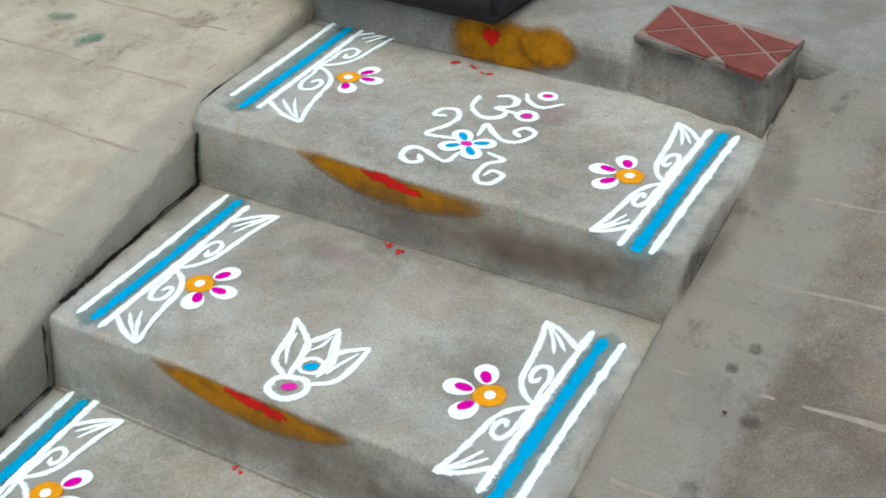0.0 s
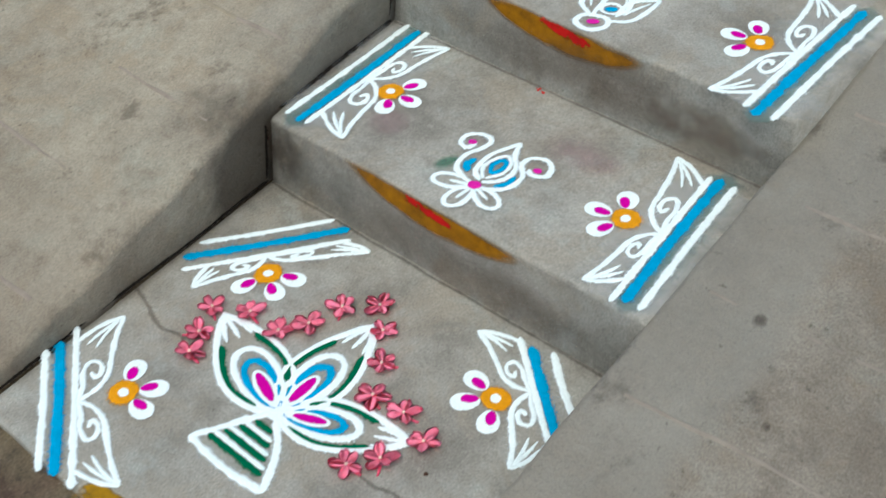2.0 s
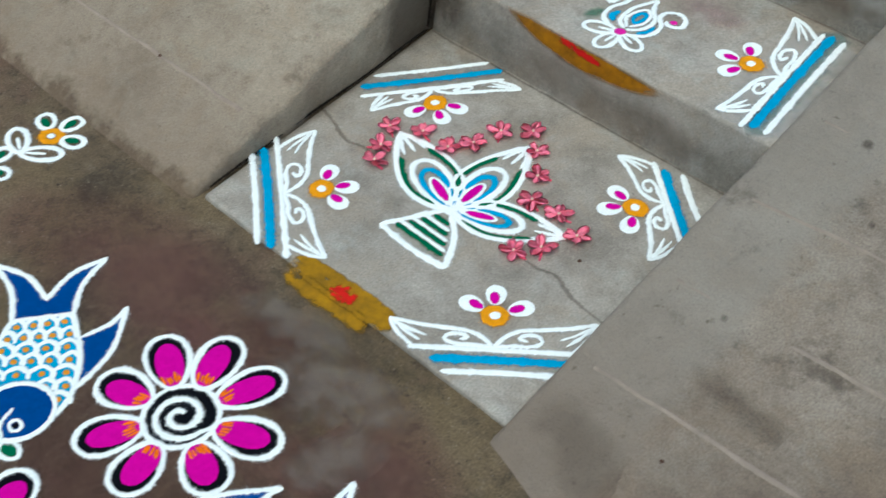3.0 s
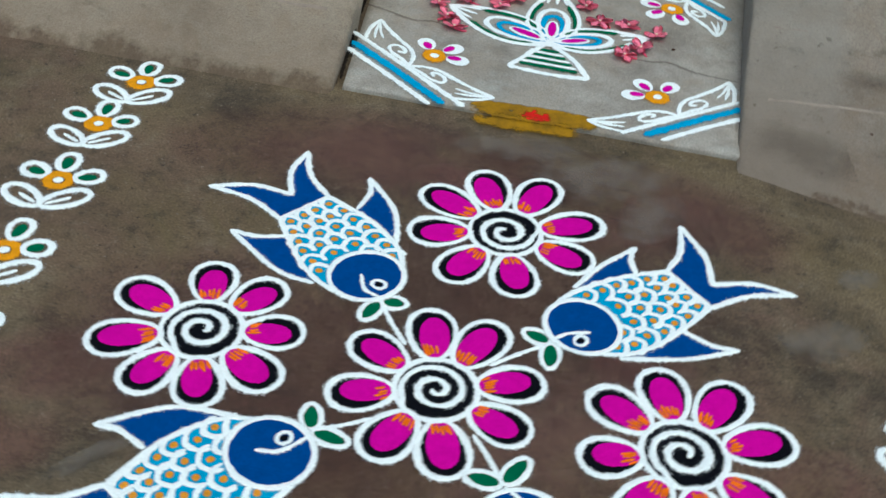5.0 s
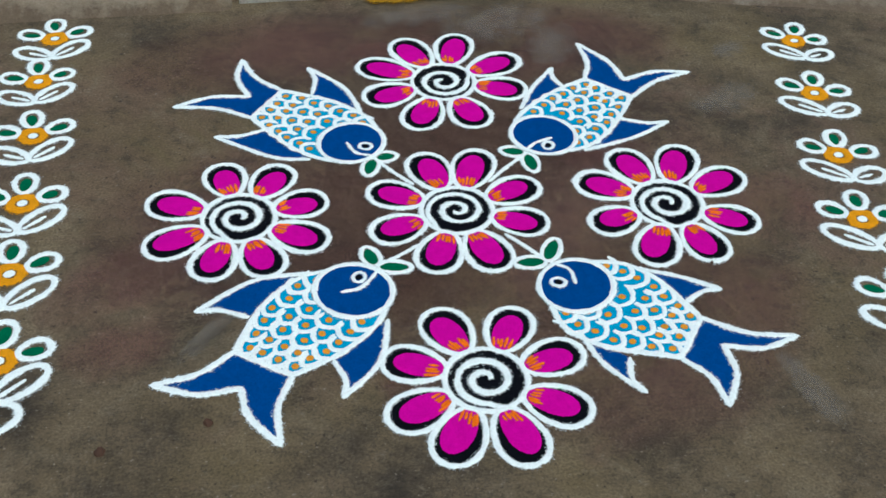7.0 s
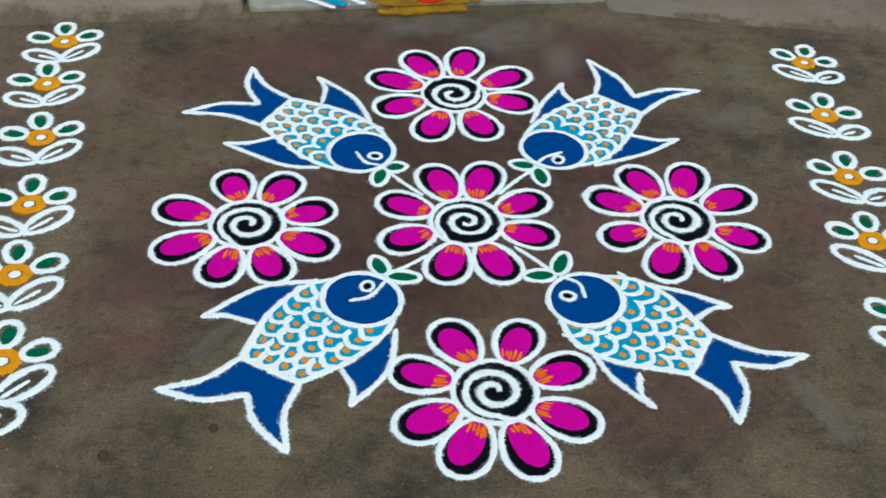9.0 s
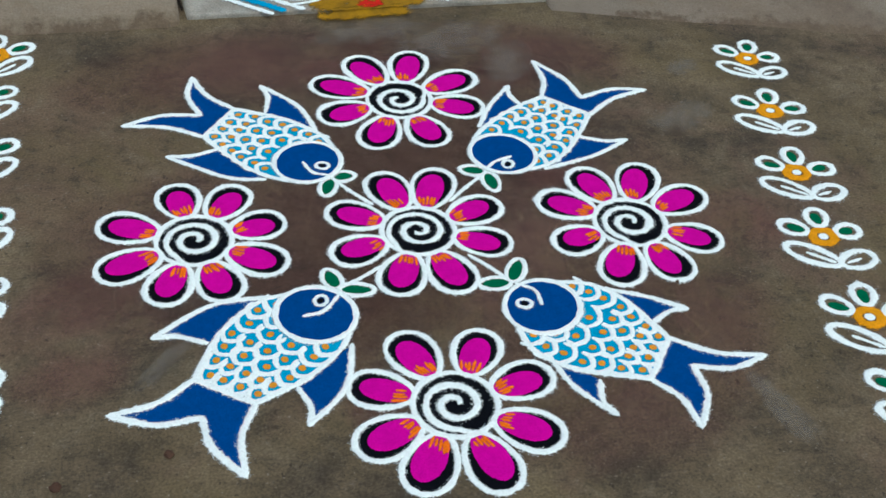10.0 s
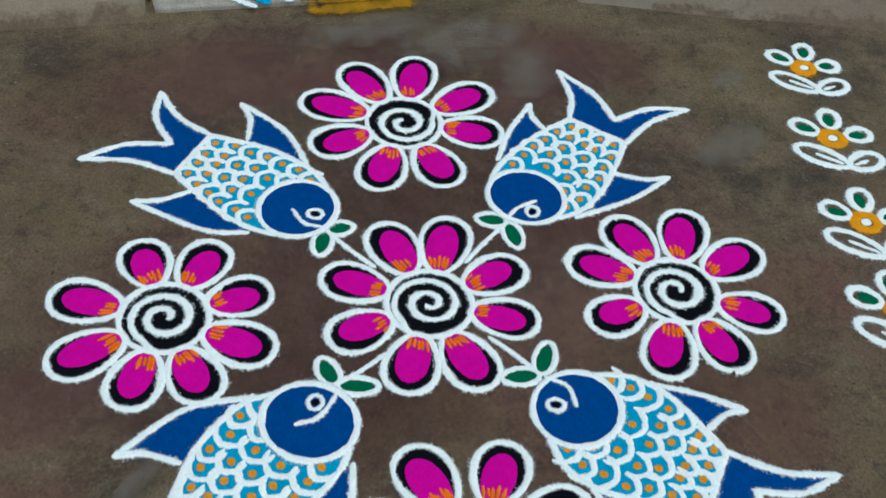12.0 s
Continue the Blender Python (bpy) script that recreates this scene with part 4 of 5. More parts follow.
# lotus bud with two curls on the lowest step
me = thing("lotus_bud", 0.017, 1.655, 0.1872, 0, "white powder lotus bud with two curls on the lowest step", "rangoli lotus")
for ang, r in ((-160, 0.086), (-94, 0.08), (-20, 0.08)):
    petal = drawn("petal", WHITE, me, (stroke, egg(0.008, r - 0.004, 0.0185, ang, 0.15), 0.0095, dict(closed=True, z=0.0008)), label="white powder loop")
    c, s = math.cos(radians(ang)), math.sin(radians(ang))
    drawn("petal_vein", WHITE, petal, (stroke, [(0.01 * c, 0.01 * s), (0.048 * c, 0.048 * s)], 0.007, dict(z=0.0009)))
drawn("bud", WHITE, me, (stroke, mm([(-4, 19), (-29, 37), (-37, 88), (-24, 131), (-14, 155)]), 0.0095, dict(z=0.001)), (stroke, mm([(-14, 155), (-1, 122), (30, 82), (27, 40), (4, 17)]), 0.0095, dict(z=0.001)), label="white powder bud")
drawn("bud_blue", SKY, me, (stroke, mm([(-2, 50), (-14, 68), (-10, 90), (2, 92), (8, 74), (4, 54)]), 0.0085, dict(z=0.0008, closed=True)), label="blue powder loop")
drawn("bud_heart", WHITE, me, (stroke, mm([(-3, 26), (-24, 55), (-20, 92), (-6, 108), (12, 92), (17, 60), (2, 30)]), 0.0075, dict(z=0.0011)))
drawn("curl", WHITE, me, (stroke, mm([(-21, 2), (-62, 21), (-74, 60), (-62, 100), (-65, 128), (-91, 132), (-113, 111), (-107, 85), (-86, 81), (-83, 103)]), 0.01, dict(z=0.001)), label="white powder spiral")
drawn("curl", WHITE, me, (stroke, mm([(19, 1), (51, 30), (53, 74), (29, 104), (29, 130), (55, 145), (77, 133), (86, 106), (61, 91), (49, 101)]), 0.01, dict(z=0.001)), label="white powder spiral")
drawn("blue_touch", SKY, me, (stroke, mm([(-40, 26), (-53, 40), (-52, 62)]), 0.013, dict(z=0.0006)), label="blue powder")
drawn("blue_touch", SKY, me, (stroke, mm([(30, 22), (43, 42), (42, 66)]), 0.011, dict(z=0.0006)), label="blue powder")
for px, py, r in ((0, 0, 0.0125), (-89, 99, 0.008), (64, 107, 0.008)):
    drawn("pink_dot", PINK, me, (fill, ring_line(px / 1000, py / 1000, r, r * 0.9, 20, 14), 0.0028), label="pink powder dot")
drawn("green_smudge", GREEN_HAZE, me, (fill, ring_line(-0.088, 0.022, 0.022, 0.01, 70, 18), 0.0, dict(fringe=0.012)), label="faint green smudge")

# small open lotus on the middle step
me = thing("small_lotus", -0.006, 2.040, 0.3502, 0, "small white powder lotus with blue heart on the middle step", "rangoli lotus")
drawn("drop", WHITE, me, (stroke, mm([(-25, -25), (-25, 8), (16, 21), (32, -6), (11, -34)]), 0.0115, dict(z=0.0008, closed=True)), label="white powder loop")
drawn("drop_fill", PINK, me, (fill, ring_line(0.002, -0.004, 0.0125, 0.0085, 35, 14), 0.001), label="pink powder dot")
for run in ([(-20, 14), (-60, 43), (-76, 107), (-96, 154)], [(-96, 154), (-55, 122), (-30, 95), (-25, 63), (-15, 20)], [(-25, 63), (-37, 105), (-23, 135), (-15, 162)], [(-15, 162), (8, 122), (29, 76), (26, 40)], [(27, 37), (18, 80), (25, 112), (60, 142)], [(60, 142), (64, 94), (58, 42), (26, 15)]):
    drawn("petal_line", WHITE, me, (stroke, mm(run), 0.0105, dict(z=0.001, taper=0.2)), label="white powder petal line")
for run in ([(-70, 118), (-60, 80), (-36, 40)], [(-12, 140), (-14, 110), (-22, 90)], [(-8, 140), (4, 112), (12, 92)], [(52, 120), (40, 80), (36, 50)]):
    drawn("petal_vein", WHITE, me, (stroke, mm(run), 0.006, dict(z=0.0011, taper=0.4)))
drawn("heart_ring", WHITE, me, (stroke, ring_line(0.002, 0.057, 0.02, 0.02, 0, 22), 0.008, dict(closed=True, z=0.0008)), label="white powder ring")
drawn("heart", SKY, me, (fill, ring_line(0.003, 0.055, 0.0125, 0.0085, 40, 14), 0.0012), label="blue powder dot")

# sacred sign over a four-petalled flower on the top step
me = thing("sacred_sign", -0.027, 2.659, 0.4942, 0, "white powder sign above a blue-petalled flower on the top step", "rangoli sign")
for run in ([(-94, 88), (-118, 83), (-118, 110), (-90, 123), (-69, 93), (-73, 51), (-90, 2), (-31, 10)],
            [(2, 42), (-6, 93), (23, 67), (53, 48), (82, 56), (96, 99), (72, 117), (56, 94), (76, 75)],
            [(-58, -80), (-43, -100), (-62, -115), (-87, -95), (-87, -64), (-64, -57), (-3, -80), (4, -37)],
            [(52, -11), (92, -23), (71, -52), (73, -96), (91, -120), (113, -110), (117, -76), (92, -70), (87, -93)]):
    drawn("scroll", WHITE, me, (stroke, mm(run), 0.0105, dict(z=0.0008, taper=0.15)), label="white powder scroll")
drawn("sign", WHITE, me, (stroke, mm([(-80, 201), (-70, 151), (-33, 119), (-1, 131), (2, 162), (-21, 170), (1, 191), (-2, 219), (-26, 231), (-46, 217)]), 0.0115, dict(z=0.001, taper=0.15)), (stroke, mm([(1, 164), (14, 166), (25, 160)]), 0.0095, dict(z=0.001)), label="white powder stroke")
for cx, cy, rx, ry in ((46, 165, 22, 24), (43, 269, 19, 20)):
    loop = drawn("sign_loop", WHITE, me, (stroke, ring_line(cx / 1000, cy / 1000, rx / 1000 - 0.003, ry / 1000 - 0.004, 20, 22), 0.0105, dict(closed=True, z=0.0008)), label="white powder loop")
    drawn("sign_dot", PINK, loop, (fill, ring_line(cx / 1000, cy / 1000, 0.0105, 0.008, 30, 14), 0.0012), label="pink powder dot")
drawn("crescent", WHITE, me, (stroke, mm([(0, 258), (20, 228), (55, 214), (88, 249)]), 0.0105, dict(z=0.0008, taper=0.3)), label="white powder crescent")
for ang, r in ((130, 0.062), (31, 0.058), (-48, 0.062), (-137, 0.055)):
    petal = drawn("flower_petal", WHITE, me, (fill, egg(0.004, r, 0.02, ang, 0.2), 0.0012), label="white powder petal")
    drawn("petal_core", SKY, petal, (fill, egg(0.014, r - 0.014, 0.007, ang, 0.1), 0.0024), label="blue powder")
drawn("flower_heart", PINK, me, (fill, ring_line(0, 0, 0.011, 0.009, 0, 14), 0.0026), label="pink powder dot")


# ---- turmeric and vermilion ----
def smear_mesh(width, lens, bow=0.0, n=26, m=10, flat=False):
    """A feathered patch in its own xy plane: lens(u) is its half height at u from -1 to 1."""
    bm = bmesh.new()
    cover = bm.verts.layers.float.new("cover")
    off = grain.random() * 40
    rows = []
    for i in range(n + 1):
        u = 2 * i / n - 1
        row = []
        for j in range(m + 1):
            v = 2 * j / m - 1
            h = lens(u)
            p = bm.verts.new((u * width, v * h + bow * (1 - u * u), 0))
            p[cover] = max(0.0, (1 - abs(v) ** (6 if flat else 2.2)) * (1 - abs(u) ** (8 if flat else 3))) * (0.85 + 0.35 * noise.noise((u * 4 + off, v * 2, off)))
            row.append(p)
        rows.append(row)
    for a, b in zip(rows, rows[1:]):
        for j in range(m):
            bm.faces.new((a[j], b[j], b[j + 1], a[j + 1]))
    return bm


def smear(name, m, width, lens, material, label, category, parent=None, bow=0.0, flat=False):
    bm = smear_mesh(width, lens, bow, flat=flat)
    ob = mesh_object(name, bm, material, parent)
    ob.matrix_local = m
    if parent is None:
        tagged(ob, label, category, kind="stuff")
    else:
        ob["label"] = label
    return ob


UP = Matrix.Rotation(radians(90), 4, "X")
LENS = lambda h: (lambda u: h * (1 - u * u) ** 0.7 + 0.002)
for x0, x1, z0, z1, y, red in ((-0.22, 0.2, 0.184, 0.168, 1.559, -0.02), (-0.25, 0.15, 0.347, 0.333, 1.989, -0.03), (-0.3, 0.11, 0.491, 0.471, 2.488, -0.09)):
    cx, cz, tilt = (x0 + x1) / 2, (z0 + z1) / 2 + 0.006, math.atan2(z1 - z0, x1 - x0)
    me = tagged(new("turmeric_smear"), "yellow turmeric smear with a red vermilion dab on a stair riser", "turmeric smear", "turmeric smears")
    me.matrix_world = Matrix.Translation((cx, y - 0.0015, cz)) @ Matrix.Rotation(-tilt, 4, "Y") @ UP
    smear("turmeric", Matrix.Identity(4), (x1 - x0) / 2 * 1.08, LENS(0.034), TURMERIC, "yellow turmeric paste", "", me, bow=-0.026)
    smear("vermilion", Matrix.Translation((red - cx, -0.008, 0.0012)) @ Matrix.Rotation(-0.1, 4, "Z"), 0.085, LENS(0.014), VERMILION, "red vermilion dab", "", me)
me = tagged(new("turmeric_smear"), "yellow turmeric patch with red dab on the landing's edge", "turmeric smear", "turmeric smears")
me.matrix_world = pose(0.03, 0.822, 0.0145, 0, 0, 2)
smear("turmeric", Matrix.Identity(4), 0.145, lambda u: 0.028 + 0.008 * (1 - u * u), TURMERIC_DULL, "yellow turmeric powder", "", me, flat=True)
smear("spilled_turmeric", Matrix.Translation((-0.01, -0.034, -0.0045)) @ Matrix.Rotation(radians(17), 4, "X"), 0.135, lambda u: 0.02 + 0.008 * (1 - u * u), TURMERIC_DULL, "spilled yellow turmeric powder", "", me)
smear("vermilion", Matrix.Translation((0.006, -0.006, 0.0012)), 0.04, LENS(0.026), VERMILION, "red vermilion powder", "", me)
me = tagged(new("turmeric_smear"), "broad yellow turmeric patch with a red dab on the porch riser", "turmeric smear", "turmeric smears")
me.matrix_world = Matrix.Translation((-0.11, 3.0245, 0.545)) @ UP
smear("turmeric", Matrix.Translation((-0.045, -0.004, 0)), 0.125, lambda u: 0.05 + 0.02 * (1 - u * u), TURMERIC, "yellow turmeric paste", "", me)
smear("turmeric", Matrix.Translation((0.075, 0.012, 0.001)), 0.075, LENS(0.055), TURMERIC, "yellow turmeric paste", "", me)
smear("vermilion", Matrix.Translation((-0.058, 0.012, 0.002)), 0.03, LENS(0.027), VERMILION, "red vermilion dab", "", me)

specks = random.Random(3)
for x, y, z in ((-0.08, 1.975, 0.187), (-0.055, 2.462, 0.351), (-0.095, 2.472, 0.351), (-0.24, 2.985, 0.495), (-0.19, 2.985, 0.495), (-0.15, 2.97, 0.495)):
    bm = bmesh.new()
    bm.verts.layers.float.new("cover")
    for k in range(5):
        fill(bm, ring_line(specks.uniform(-0.012, 0.012), specks.uniform(-0.007, 0.007), specks.uniform(0.0015, 0.0045), n=9), 0.0, 0.0012, 0.001)
    ob = mesh_object("vermilion_specks", bm, VERMILION)
    ob.location = (x, y, z)
    tagged(ob, "spilled red vermilion specks on the stair", "specks", "vermilion specks")


# ---- fresh pink flowers on the landing ----
def petal_mesh(size, cup):
    bm = bmesh.new()
    n, m = 6, 4
    rows = []
    for i in range(n + 1):
        t = i / n
        w = size * 0.37 * math.sin(math.pi * (0.08 + 0.87 * t)) ** 0.75 * (0.6 + 0.7 * t)
        row = []
        for j in range(m + 1):
            v = 2 * j / m - 1
            row.append(bm.verts.new((t * size, v * w, cup * t * t * size + 0.12 * size * v * v * t - 0.05 * size * math.sin(5 * v + 3 * t))))
        rows.append(row)
    for a, b in zip(rows, rows[1:]):
        for j in range(m):
            bm.faces.new((a[j], b[j], b[j + 1], a[j + 1]))
    bmesh.ops.solidify(bm, geom=bm.faces[:], thickness=0.0006)
    return soft(bm)


def tube_mesh():
    bm = bmesh.new()
    rows = []
    for i in range(6):
        t = i / 5
        r = 0.0042 - 0.0022 * t
        c = Vector((-0.030 * t, 0, -0.004 * t - 0.003 * math.sin(t * 3)))
        rows.append([bm.verts.new(c + Vector((0, r * math.cos(a), r * math.sin(a)))) for a in (k * math.pi / 4 for k in range(8))])
    for a, b in zip(rows, rows[1:]):
        for k in range(8):
            bm.faces.new((a[k], b[k], b[(k + 1) % 8], a[(k + 1) % 8]))
    bm.faces.new(rows[-1])
    return soft(bm)


def fresh_flower(x, y, turn, tilt, size, roll):
    me = new("pink_flower")
    me.matrix_world = pose(x, y, 0.0205, 0, tilt, turn) @ Matrix.Rotation(roll, 4, "Z")
    tagged(me, "fresh rose-pink flower laid on the cement landing", "flower", "fresh flowers")
    for k in range(5):
        ob = part("petal", petal_mesh(size * specks.uniform(0.88, 1.1), specks.uniform(-0.05, 0.1)), PETAL_PINK, me)
        ob.matrix_local = Matrix.Rotation(radians(72 * k + specks.uniform(-14, 14)), 4, "Z") @ Matrix.Rotation(radians(specks.uniform(-16, 10)), 4, "Y")
    ob = part("tube", tube_mesh(), PETAL_DEEP, me, "deep pink flower tube")
    ob.matrix_local = Matrix.Translation((0, 0, -0.002)) @ Matrix.Rotation(radians(specks.uniform(-40, 40)), 4, "Z")
    bm = bmesh.new()
    bmesh.ops.create_icosphere(bm, subdivisions=2, radius=0.0032)
    ob = part("throat", soft(bm), THROAT, me, "pale yellow-pink flower throat")
    ob.location = (0, 0, 0.0025)


for x, y in ((-0.262, 1.226), (-0.23, 1.168), (-0.204, 1.124), (-0.197, 1.263), (-0.12, 1.263), (-0.091, 1.312), (-0.075, 1.383), (-0.024, 1.431), (0.026, 1.387), (0.080, 1.327), (0.120, 1.263), (0.188, 1.268), (0.256, 1.244), (0.226, 1.172), (0.192, 1.127)):
    fresh_flower(x, y, specks.uniform(0, 360), specks.uniform(-12, 12), specks.uniform(0.027, 0.032), specks.uniform(0, 6))

# ---- cracks, stains and crumbs ----
for run in ([(-0.452, 1.178), (-0.374, 1.157), (-0.335, 1.142), (-0.298, 1.133), (-0.253, 1.143), (-0.2, 1.12)], [(0.195, 1.13), (0.25, 1.128), (0.294, 1.138), (0.34, 1.118), (0.383, 1.11), (0.455, 1.104)]):
    ob = drawn("floor_crack", JOINT_DIRT, None, (stroke, run, 0.0075, dict(high=0.0006, taper=0.5, rag=0.5)))
    ob.location = (0, 0, 0.0125)
    tagged(ob, "dark crack across the cement landing", "crack")


def patch(name, x, y, z, rx, ry, turn, material, label, slope=0.0):
    ob = smear(name, pose(x, y, z, math.degrees(math.atan(slope)), 0, turn), rx, lambda u: ry * math.sqrt(max(0.0, 1 - u * u)) + 0.004, material, label, "stain")
    return ob


for x, y, rx, ry, turn in ((0.19, 0.66, 0.17, 0.09, 20), (0.02, 0.71, 0.15, 0.05, 5), (0.30, 0.56, 0.1, 0.06, 70)):
    patch("pale_scuff", x, y, 0.0006, rx, ry, turn, PALE_SCUFF, "pale scuffed patch of dried powder on the earth")
for x, y, rx, ry, turn in ((0.30, 0.50, 0.13, 0.08, 10), (0.60, -0.05, 0.12, 0.12, 0), (-0.62, -0.12, 0.16, 0.1, 40), (-0.02, 0.56, 0.16, 0.06, 0), (-0.60, -0.28, 0.12, 0.08, 10), (0.3, 0.16, 0.1, 0.07, 20), (-0.14, -0.42, 0.06, 0.1, 0)):
    patch("pink_residue", x, y, 0.0004, rx, ry, turn, PINK_HAZE, "faint pink powder residue on the earth")
for x, y, rx, ry, turn in ((0.62, 0.30, 0.10, 0.05, 30), (0.50, -0.52, 0.03, 0.1, 15), (0.69, 0.49, 0.05, 0.03, 30), (-0.46, -0.27, 0.02, 0.09, -40)):
    patch("pale_scuff", x, y, 0.0005, rx, ry, turn, PALE_SCUFF, "pale scuffed streak on the earth")
for x, y, rx, ry, turn in ((0.05, 0.02, 0.62, 0.5, 20), (0.1, 0.3, 0.4, 0.3, 0), (0.3, -0.35, 0.35, 0.25, 30), (-0.2, 0.58, 0.5, 0.2, 0), (0.25, 0.6, 0.4, 0.16, -10), (-0.3, -0.05, 0.4, 0.3, -20)):
    patch("red_dust", x, y, 0.0003, rx, ry, turn, RED_DUST, "faint reddish powder dust swept over the earth")
for x, y, turn in ((-1.14, 2.73, 20), (-1.0, 2.67, 60)):
    patch("green_stain", x, y, left_top(x, y) + 0.006, 0.045, 0.022, turn, GREEN_HAZE, "green powder stain on the ramp")
for x, y, r in ((0.62, 2.44, 0.014), (0.66, 2.30, 0.018), (0.60, 2.39, 0.012), (0.61, 1.66, 0.013), (0.72, 1.50, 0.008), (0.63, 1.19, 0.008), (0.66, 2.02, 0.016), (0.8, 1.72, 0.008)):
    patch("dark_spot", x, y, right_top(x, y) + 0.0035, r, r * 0.8, 20, DARK_STAIN_SHADE, "dark damp spot on the ramp", 0.22)

crumbs = random.Random(11)
for x, y, z in ((-0.459, -0.462, 0.0), (-0.62, -0.5, 0.0), (0.43, -0.2, 0.0), (0.72, 0.9, 0.06), (0.3, 1.2, 0.0125), (0.62, 2.3, 0.36), (-0.75, 0.98, 0.09)):
    bm = bmesh.new()
    bmesh.ops.create_icosphere(bm, subdivisions=2, radius=0.008 if y < -0.4 else 0.004)
    for v in bm.verts:
        v.co *= 1 + 0.7 * noise.noise(v.co * 300 + Vector((x, y, 0)) * 9)
        v.co.z *= 0.4
    ob = mesh_object("leaf_crumb", bm, CRUMB)
    ob.location = (x, y, z + 0.002)
    tagged(ob, "dry brown leaf crumb lying on the ground", "crumb", "leaf crumbs")

# ---- powder drawing on the west ramp, partly seen ----
me = tagged(new("ramp_drawing"), "navy leaf and magenta flower drawn in powder on the ramp", "rangoli border")
me.matrix_world = pose(-1.262, 2.288, left_top(0, 2.288) + 0.0055, math.degrees(math.atan(0.277)), 0, 0)
navy_leaf = [[(-0.16, -0.02), (-0.06, -0.035), (0.03, -0.05)], [(0.03, -0.05), (0.085, -0.062), (0.118, -0.098)], [(0.118, -0.098), (0.05, -0.094), (0.02, -0.112)], [(0.02, -0.112), (-0.06, -0.112), (-0.16, -0.09)]]
leaf = drawn("navy_leaf", NAVY, me, (fill, unite(*navy_leaf, [(-0.16, -0.09), (-0.16, -0.02)]), 0.0), label="navy blue powder")
drawn("leaf_outline", WHITE, leaf, *[(stroke, r, 0.0105, dict(z=0.0008)) for r in navy_leaf], label="white powder outline")
drawn("flower_ring", AMBER, me, (stroke, ring_line(0, 0, 0.0205, 0.019, 0, 24), 0.0145, dict(closed=True, z=0.001)), label="amber powder ring")
drawn("flower_dot", WHITE, me, (fill, ring_line(0, 0, 0.011, 0.01, 0, 14), 0.0014), label="white powder dot")
for ang in (88, 38, -12):
    petal = drawn("flower_petal", WHITE, me, (fill, egg(0.028, 0.085, 0.0205, ang, 0.15), 0.0008), label="white powder petal")
    drawn("petal_core", MAGENTA, petal, (fill, egg(0.032, 0.064, 0.0085, ang, 0.1), 0.002), label="magenta powder")
for cx, cy, ang in ((0.0, -0.275, 60), (0.055, -0.345, 20)):
    loop = drawn("leaf_loop", WHITE, me, (stroke, egg(-0.028, 0.028, 0.021, ang, 0.1, 0, cx, cy), 0.01, dict(closed=True, z=0.0008)), label="white powder loop")
    drawn("loop_fill", GREEN, loop, (fill, egg(-0.016, 0.016, 0.011, ang, 0.1, 0, cx, cy), 0.0008), label="green powder")

# ---- dirt in the joints of the stair ----
for y0, y1, z in ((0.83, 1.555, 0.0128), (1.6, 1.985, 0.1864), (2.03, 2.485, 0.3504)):
    run = []
    n = 9
    for i in range(n + 1):
        y = y0 + (y1 - y0) * i / n
        run.append((left_wall(y, z) + 0.008 + 0.009 * noise.noise((y * 9, z, 1)), y))
    ob = drawn("joint_crack", CRACK, None, (stroke, run, 0.0095 if z > 0.1 else 0.0065, dict(high=0.0006, rag=0.5)))
    ob.location = (0, 0, z)
    tagged(ob, "dark ragged crack between the step and the ramp wall", "crack", "joint cracks")
for y, z in ((1.558, 0.0128), (1.988, 0.1864), (2.488, 0.3504), (3.024, 0.4944)):
    x0 = left_wall(y, z) + 0.02
    run = [(x0 + (0.45 - x0) * i / 12, y - 0.001 + 0.003 * noise.noise((i * 0.9, y, 2))) for i in range(13)]
    ob = drawn("joint_dirt", JOINT_DIRT, None, (stroke, run, 0.006, dict(high=0.0005, rag=0.5)))
    ob.location = (0, 0, z)
    tagged(ob, "line of dirt along the foot of a riser", "dirt", "dirt lines")
for x, y, z, rx, ry, turn in ((0.05, 2.86, 0.4941, 0.07, 0.06, 20), (-0.15, 2.40, 0.3501, 0.09, 0.03, 0), (0.12, 1.86, 0.1861, 0.09, 0.05, 10), (-0.25, 1.70, 0.1861, 0.05, 0.05, 10), (-0.36, 2.72, 0.4941, 0.06, 0.05, 0)):
    patch("pink_residue", x, y, z, rx, ry, turn, STEP_BLUSH, "faint pink powder residue on a step")
# Thin brown patches tint whole risers; two more stain their right halves.
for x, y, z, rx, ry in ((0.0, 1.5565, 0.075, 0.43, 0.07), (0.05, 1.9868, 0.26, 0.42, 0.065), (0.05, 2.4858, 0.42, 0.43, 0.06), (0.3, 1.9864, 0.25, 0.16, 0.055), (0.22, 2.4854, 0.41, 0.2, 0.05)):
    ob = patch("riser_stain", x, y, z, rx, ry, 0, RISER_BROWN, "brown tint and stains on a cement riser")
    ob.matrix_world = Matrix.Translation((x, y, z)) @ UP
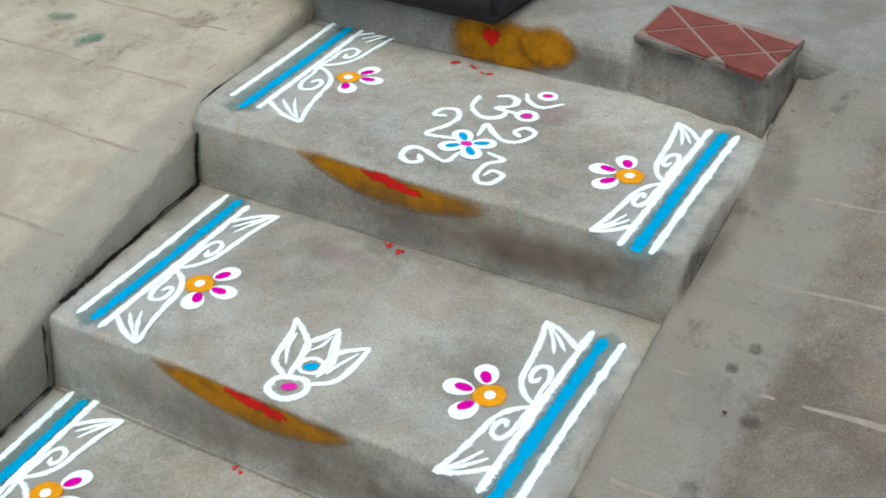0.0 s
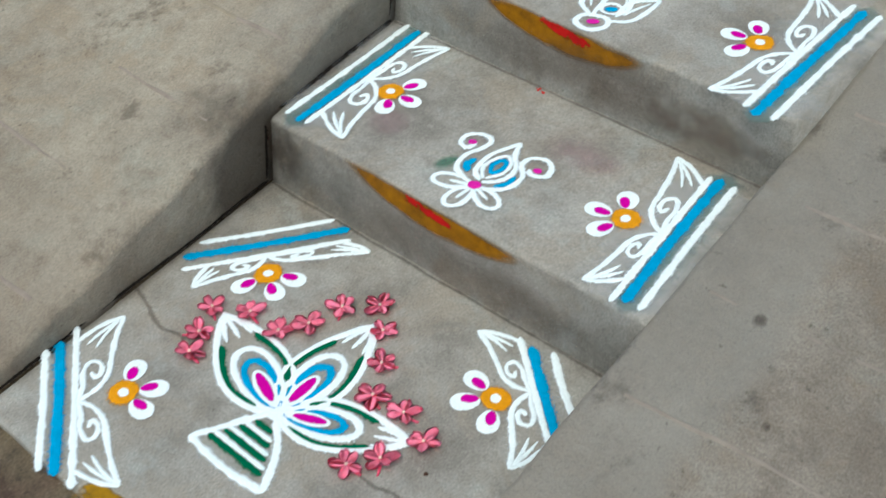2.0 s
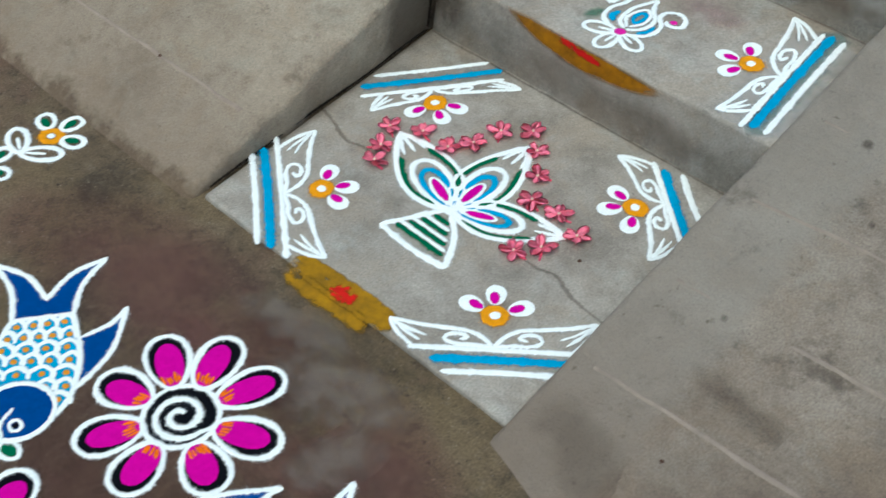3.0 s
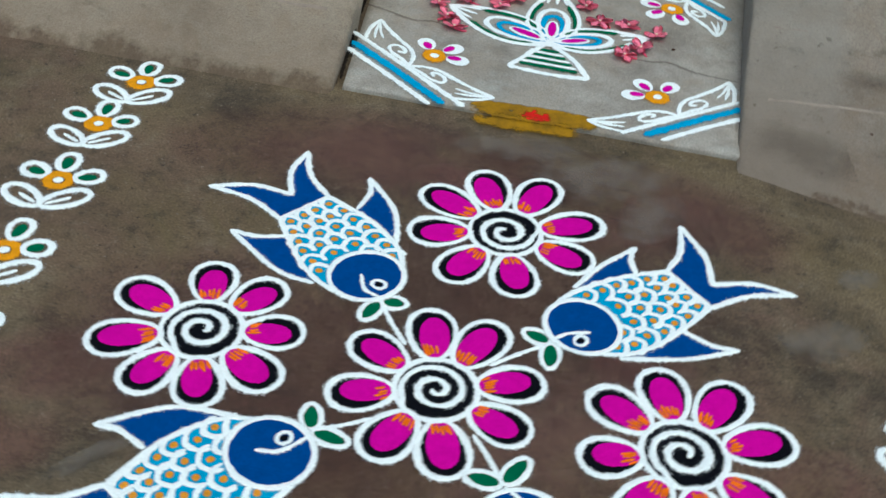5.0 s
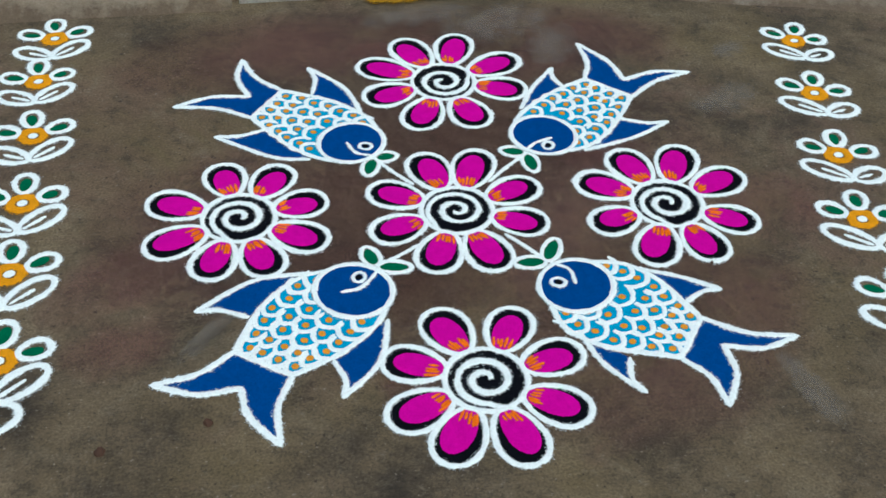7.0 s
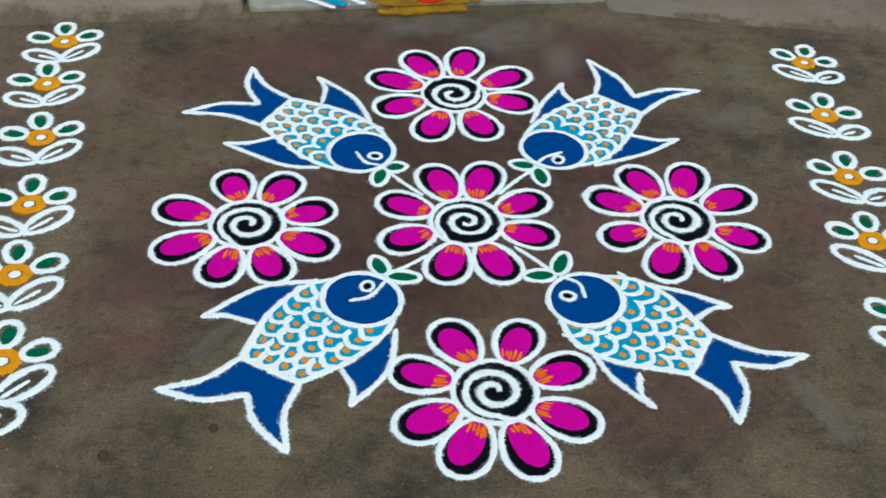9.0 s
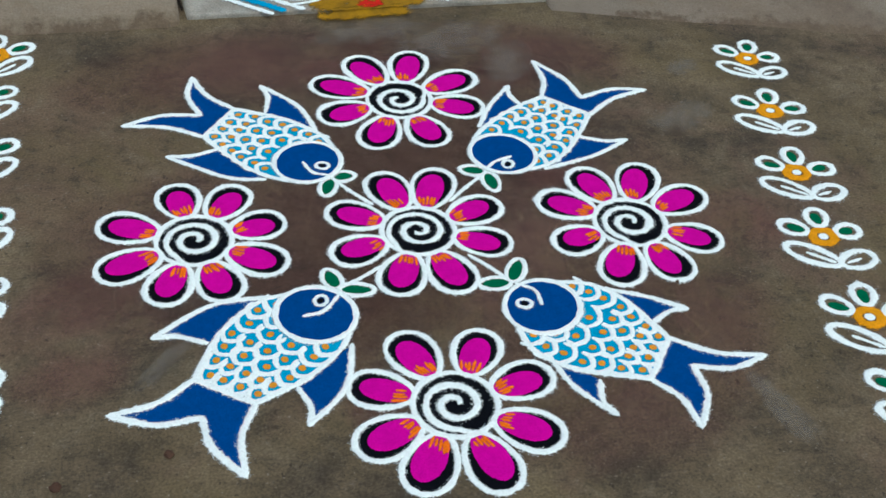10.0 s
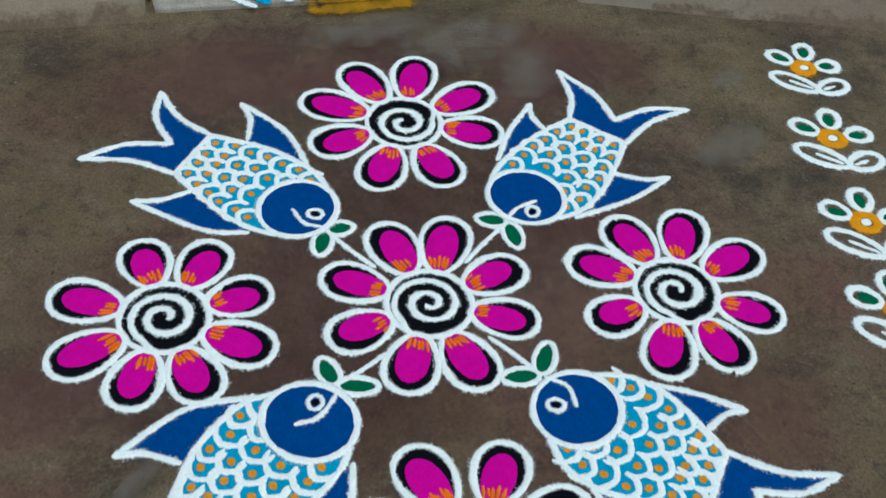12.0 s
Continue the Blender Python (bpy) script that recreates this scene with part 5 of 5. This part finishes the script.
for y, z0, z1 in ((1.5555, 0.02, 0.165), (1.9855, 0.2, 0.33), (2.4855, 0.365, 0.47)):
    foot = left_wall(y, z0) + 0.006
    run = [(0.006 * noise.noise((i * 0.8, y, 4)) + (left_wall(y, z0 + (z1 - z0) * i / 5) + 0.006 - foot), (z1 - z0) * i / 5) for i in range(6)]
    ob = drawn("joint_crack", CRACK, None, (stroke, run, 0.0065, dict(high=0.0006, rag=0.6)))
    ob.matrix_world = Matrix.Translation((foot, y, z0)) @ UP
    tagged(ob, "dark ragged crack between the riser and the ramp wall", "crack", "joint cracks")
# One brown patch tints the porch riser beside the block.
patch("riser_stain", 0, 0, 0, 0.13, 0.05, 0, RISER_BROWN, "brown tint on the cement porch riser").matrix_world = Matrix.Translation((0.04, 3.0262, 0.535)) @ UP
# Dirt plus shade put into the colour of the top step's side.
for x, y, z, rx, ry in ((0.4722, 2.66, 0.445, 0.17, 0.06), (0.4726, 2.55, 0.43, 0.08, 0.055)):
    patch("side_dirt", 0, 0, 0, rx, ry, 0, DARK_STAIN_SHADE, "dark dirt and painted shade on the top step's side").matrix_world = Matrix.Translation((x, y, z)) @ Matrix.Rotation(radians(90), 4, "Z") @ UP
for x, y, rx, ry, turn in ((0.515, 2.88, 0.15, 0.045, 97), (0.485, 2.66, 0.13, 0.025, 90)):
    patch("ramp_dirt", x, y, right_top(x, y) + 0.004, rx, ry, turn, RAMP_DIRT, "dark dirt along the foot of the top step").matrix_world = Matrix.Translation((x, y, right_top(x, y) + 0.005)) @ Matrix.Rotation(math.atan(0.225), 4, "X") @ Matrix.Rotation(radians(turn), 4, "Z")
for x, y, rx, ry, turn in ((0.62, 0.84, 0.16, 0.07, -12), (0.9, 0.8, 0.2, 0.07, -15), (0.78, 1.06, 0.16, 0.03, -8)):
    patch("ramp_dirt", 0, 0, 0, rx, ry, turn, RAMP_DIRT, "brown earth stain tracked up the foot of the ramp").matrix_world = Matrix.Translation((x, y, right_top(x, y) + 0.005)) @ Matrix.Rotation(math.atan(0.225), 4, "X") @ Matrix.Rotation(radians(turn), 4, "Z")
patch("riser_stain", 0, 0, 0, 0.07, 0.08, 0, DARK_STAIN_SHADE, "brown damp stain at the corner of a cement riser").matrix_world = Matrix.Translation((-0.41, 1.5552, 0.12)) @ UP
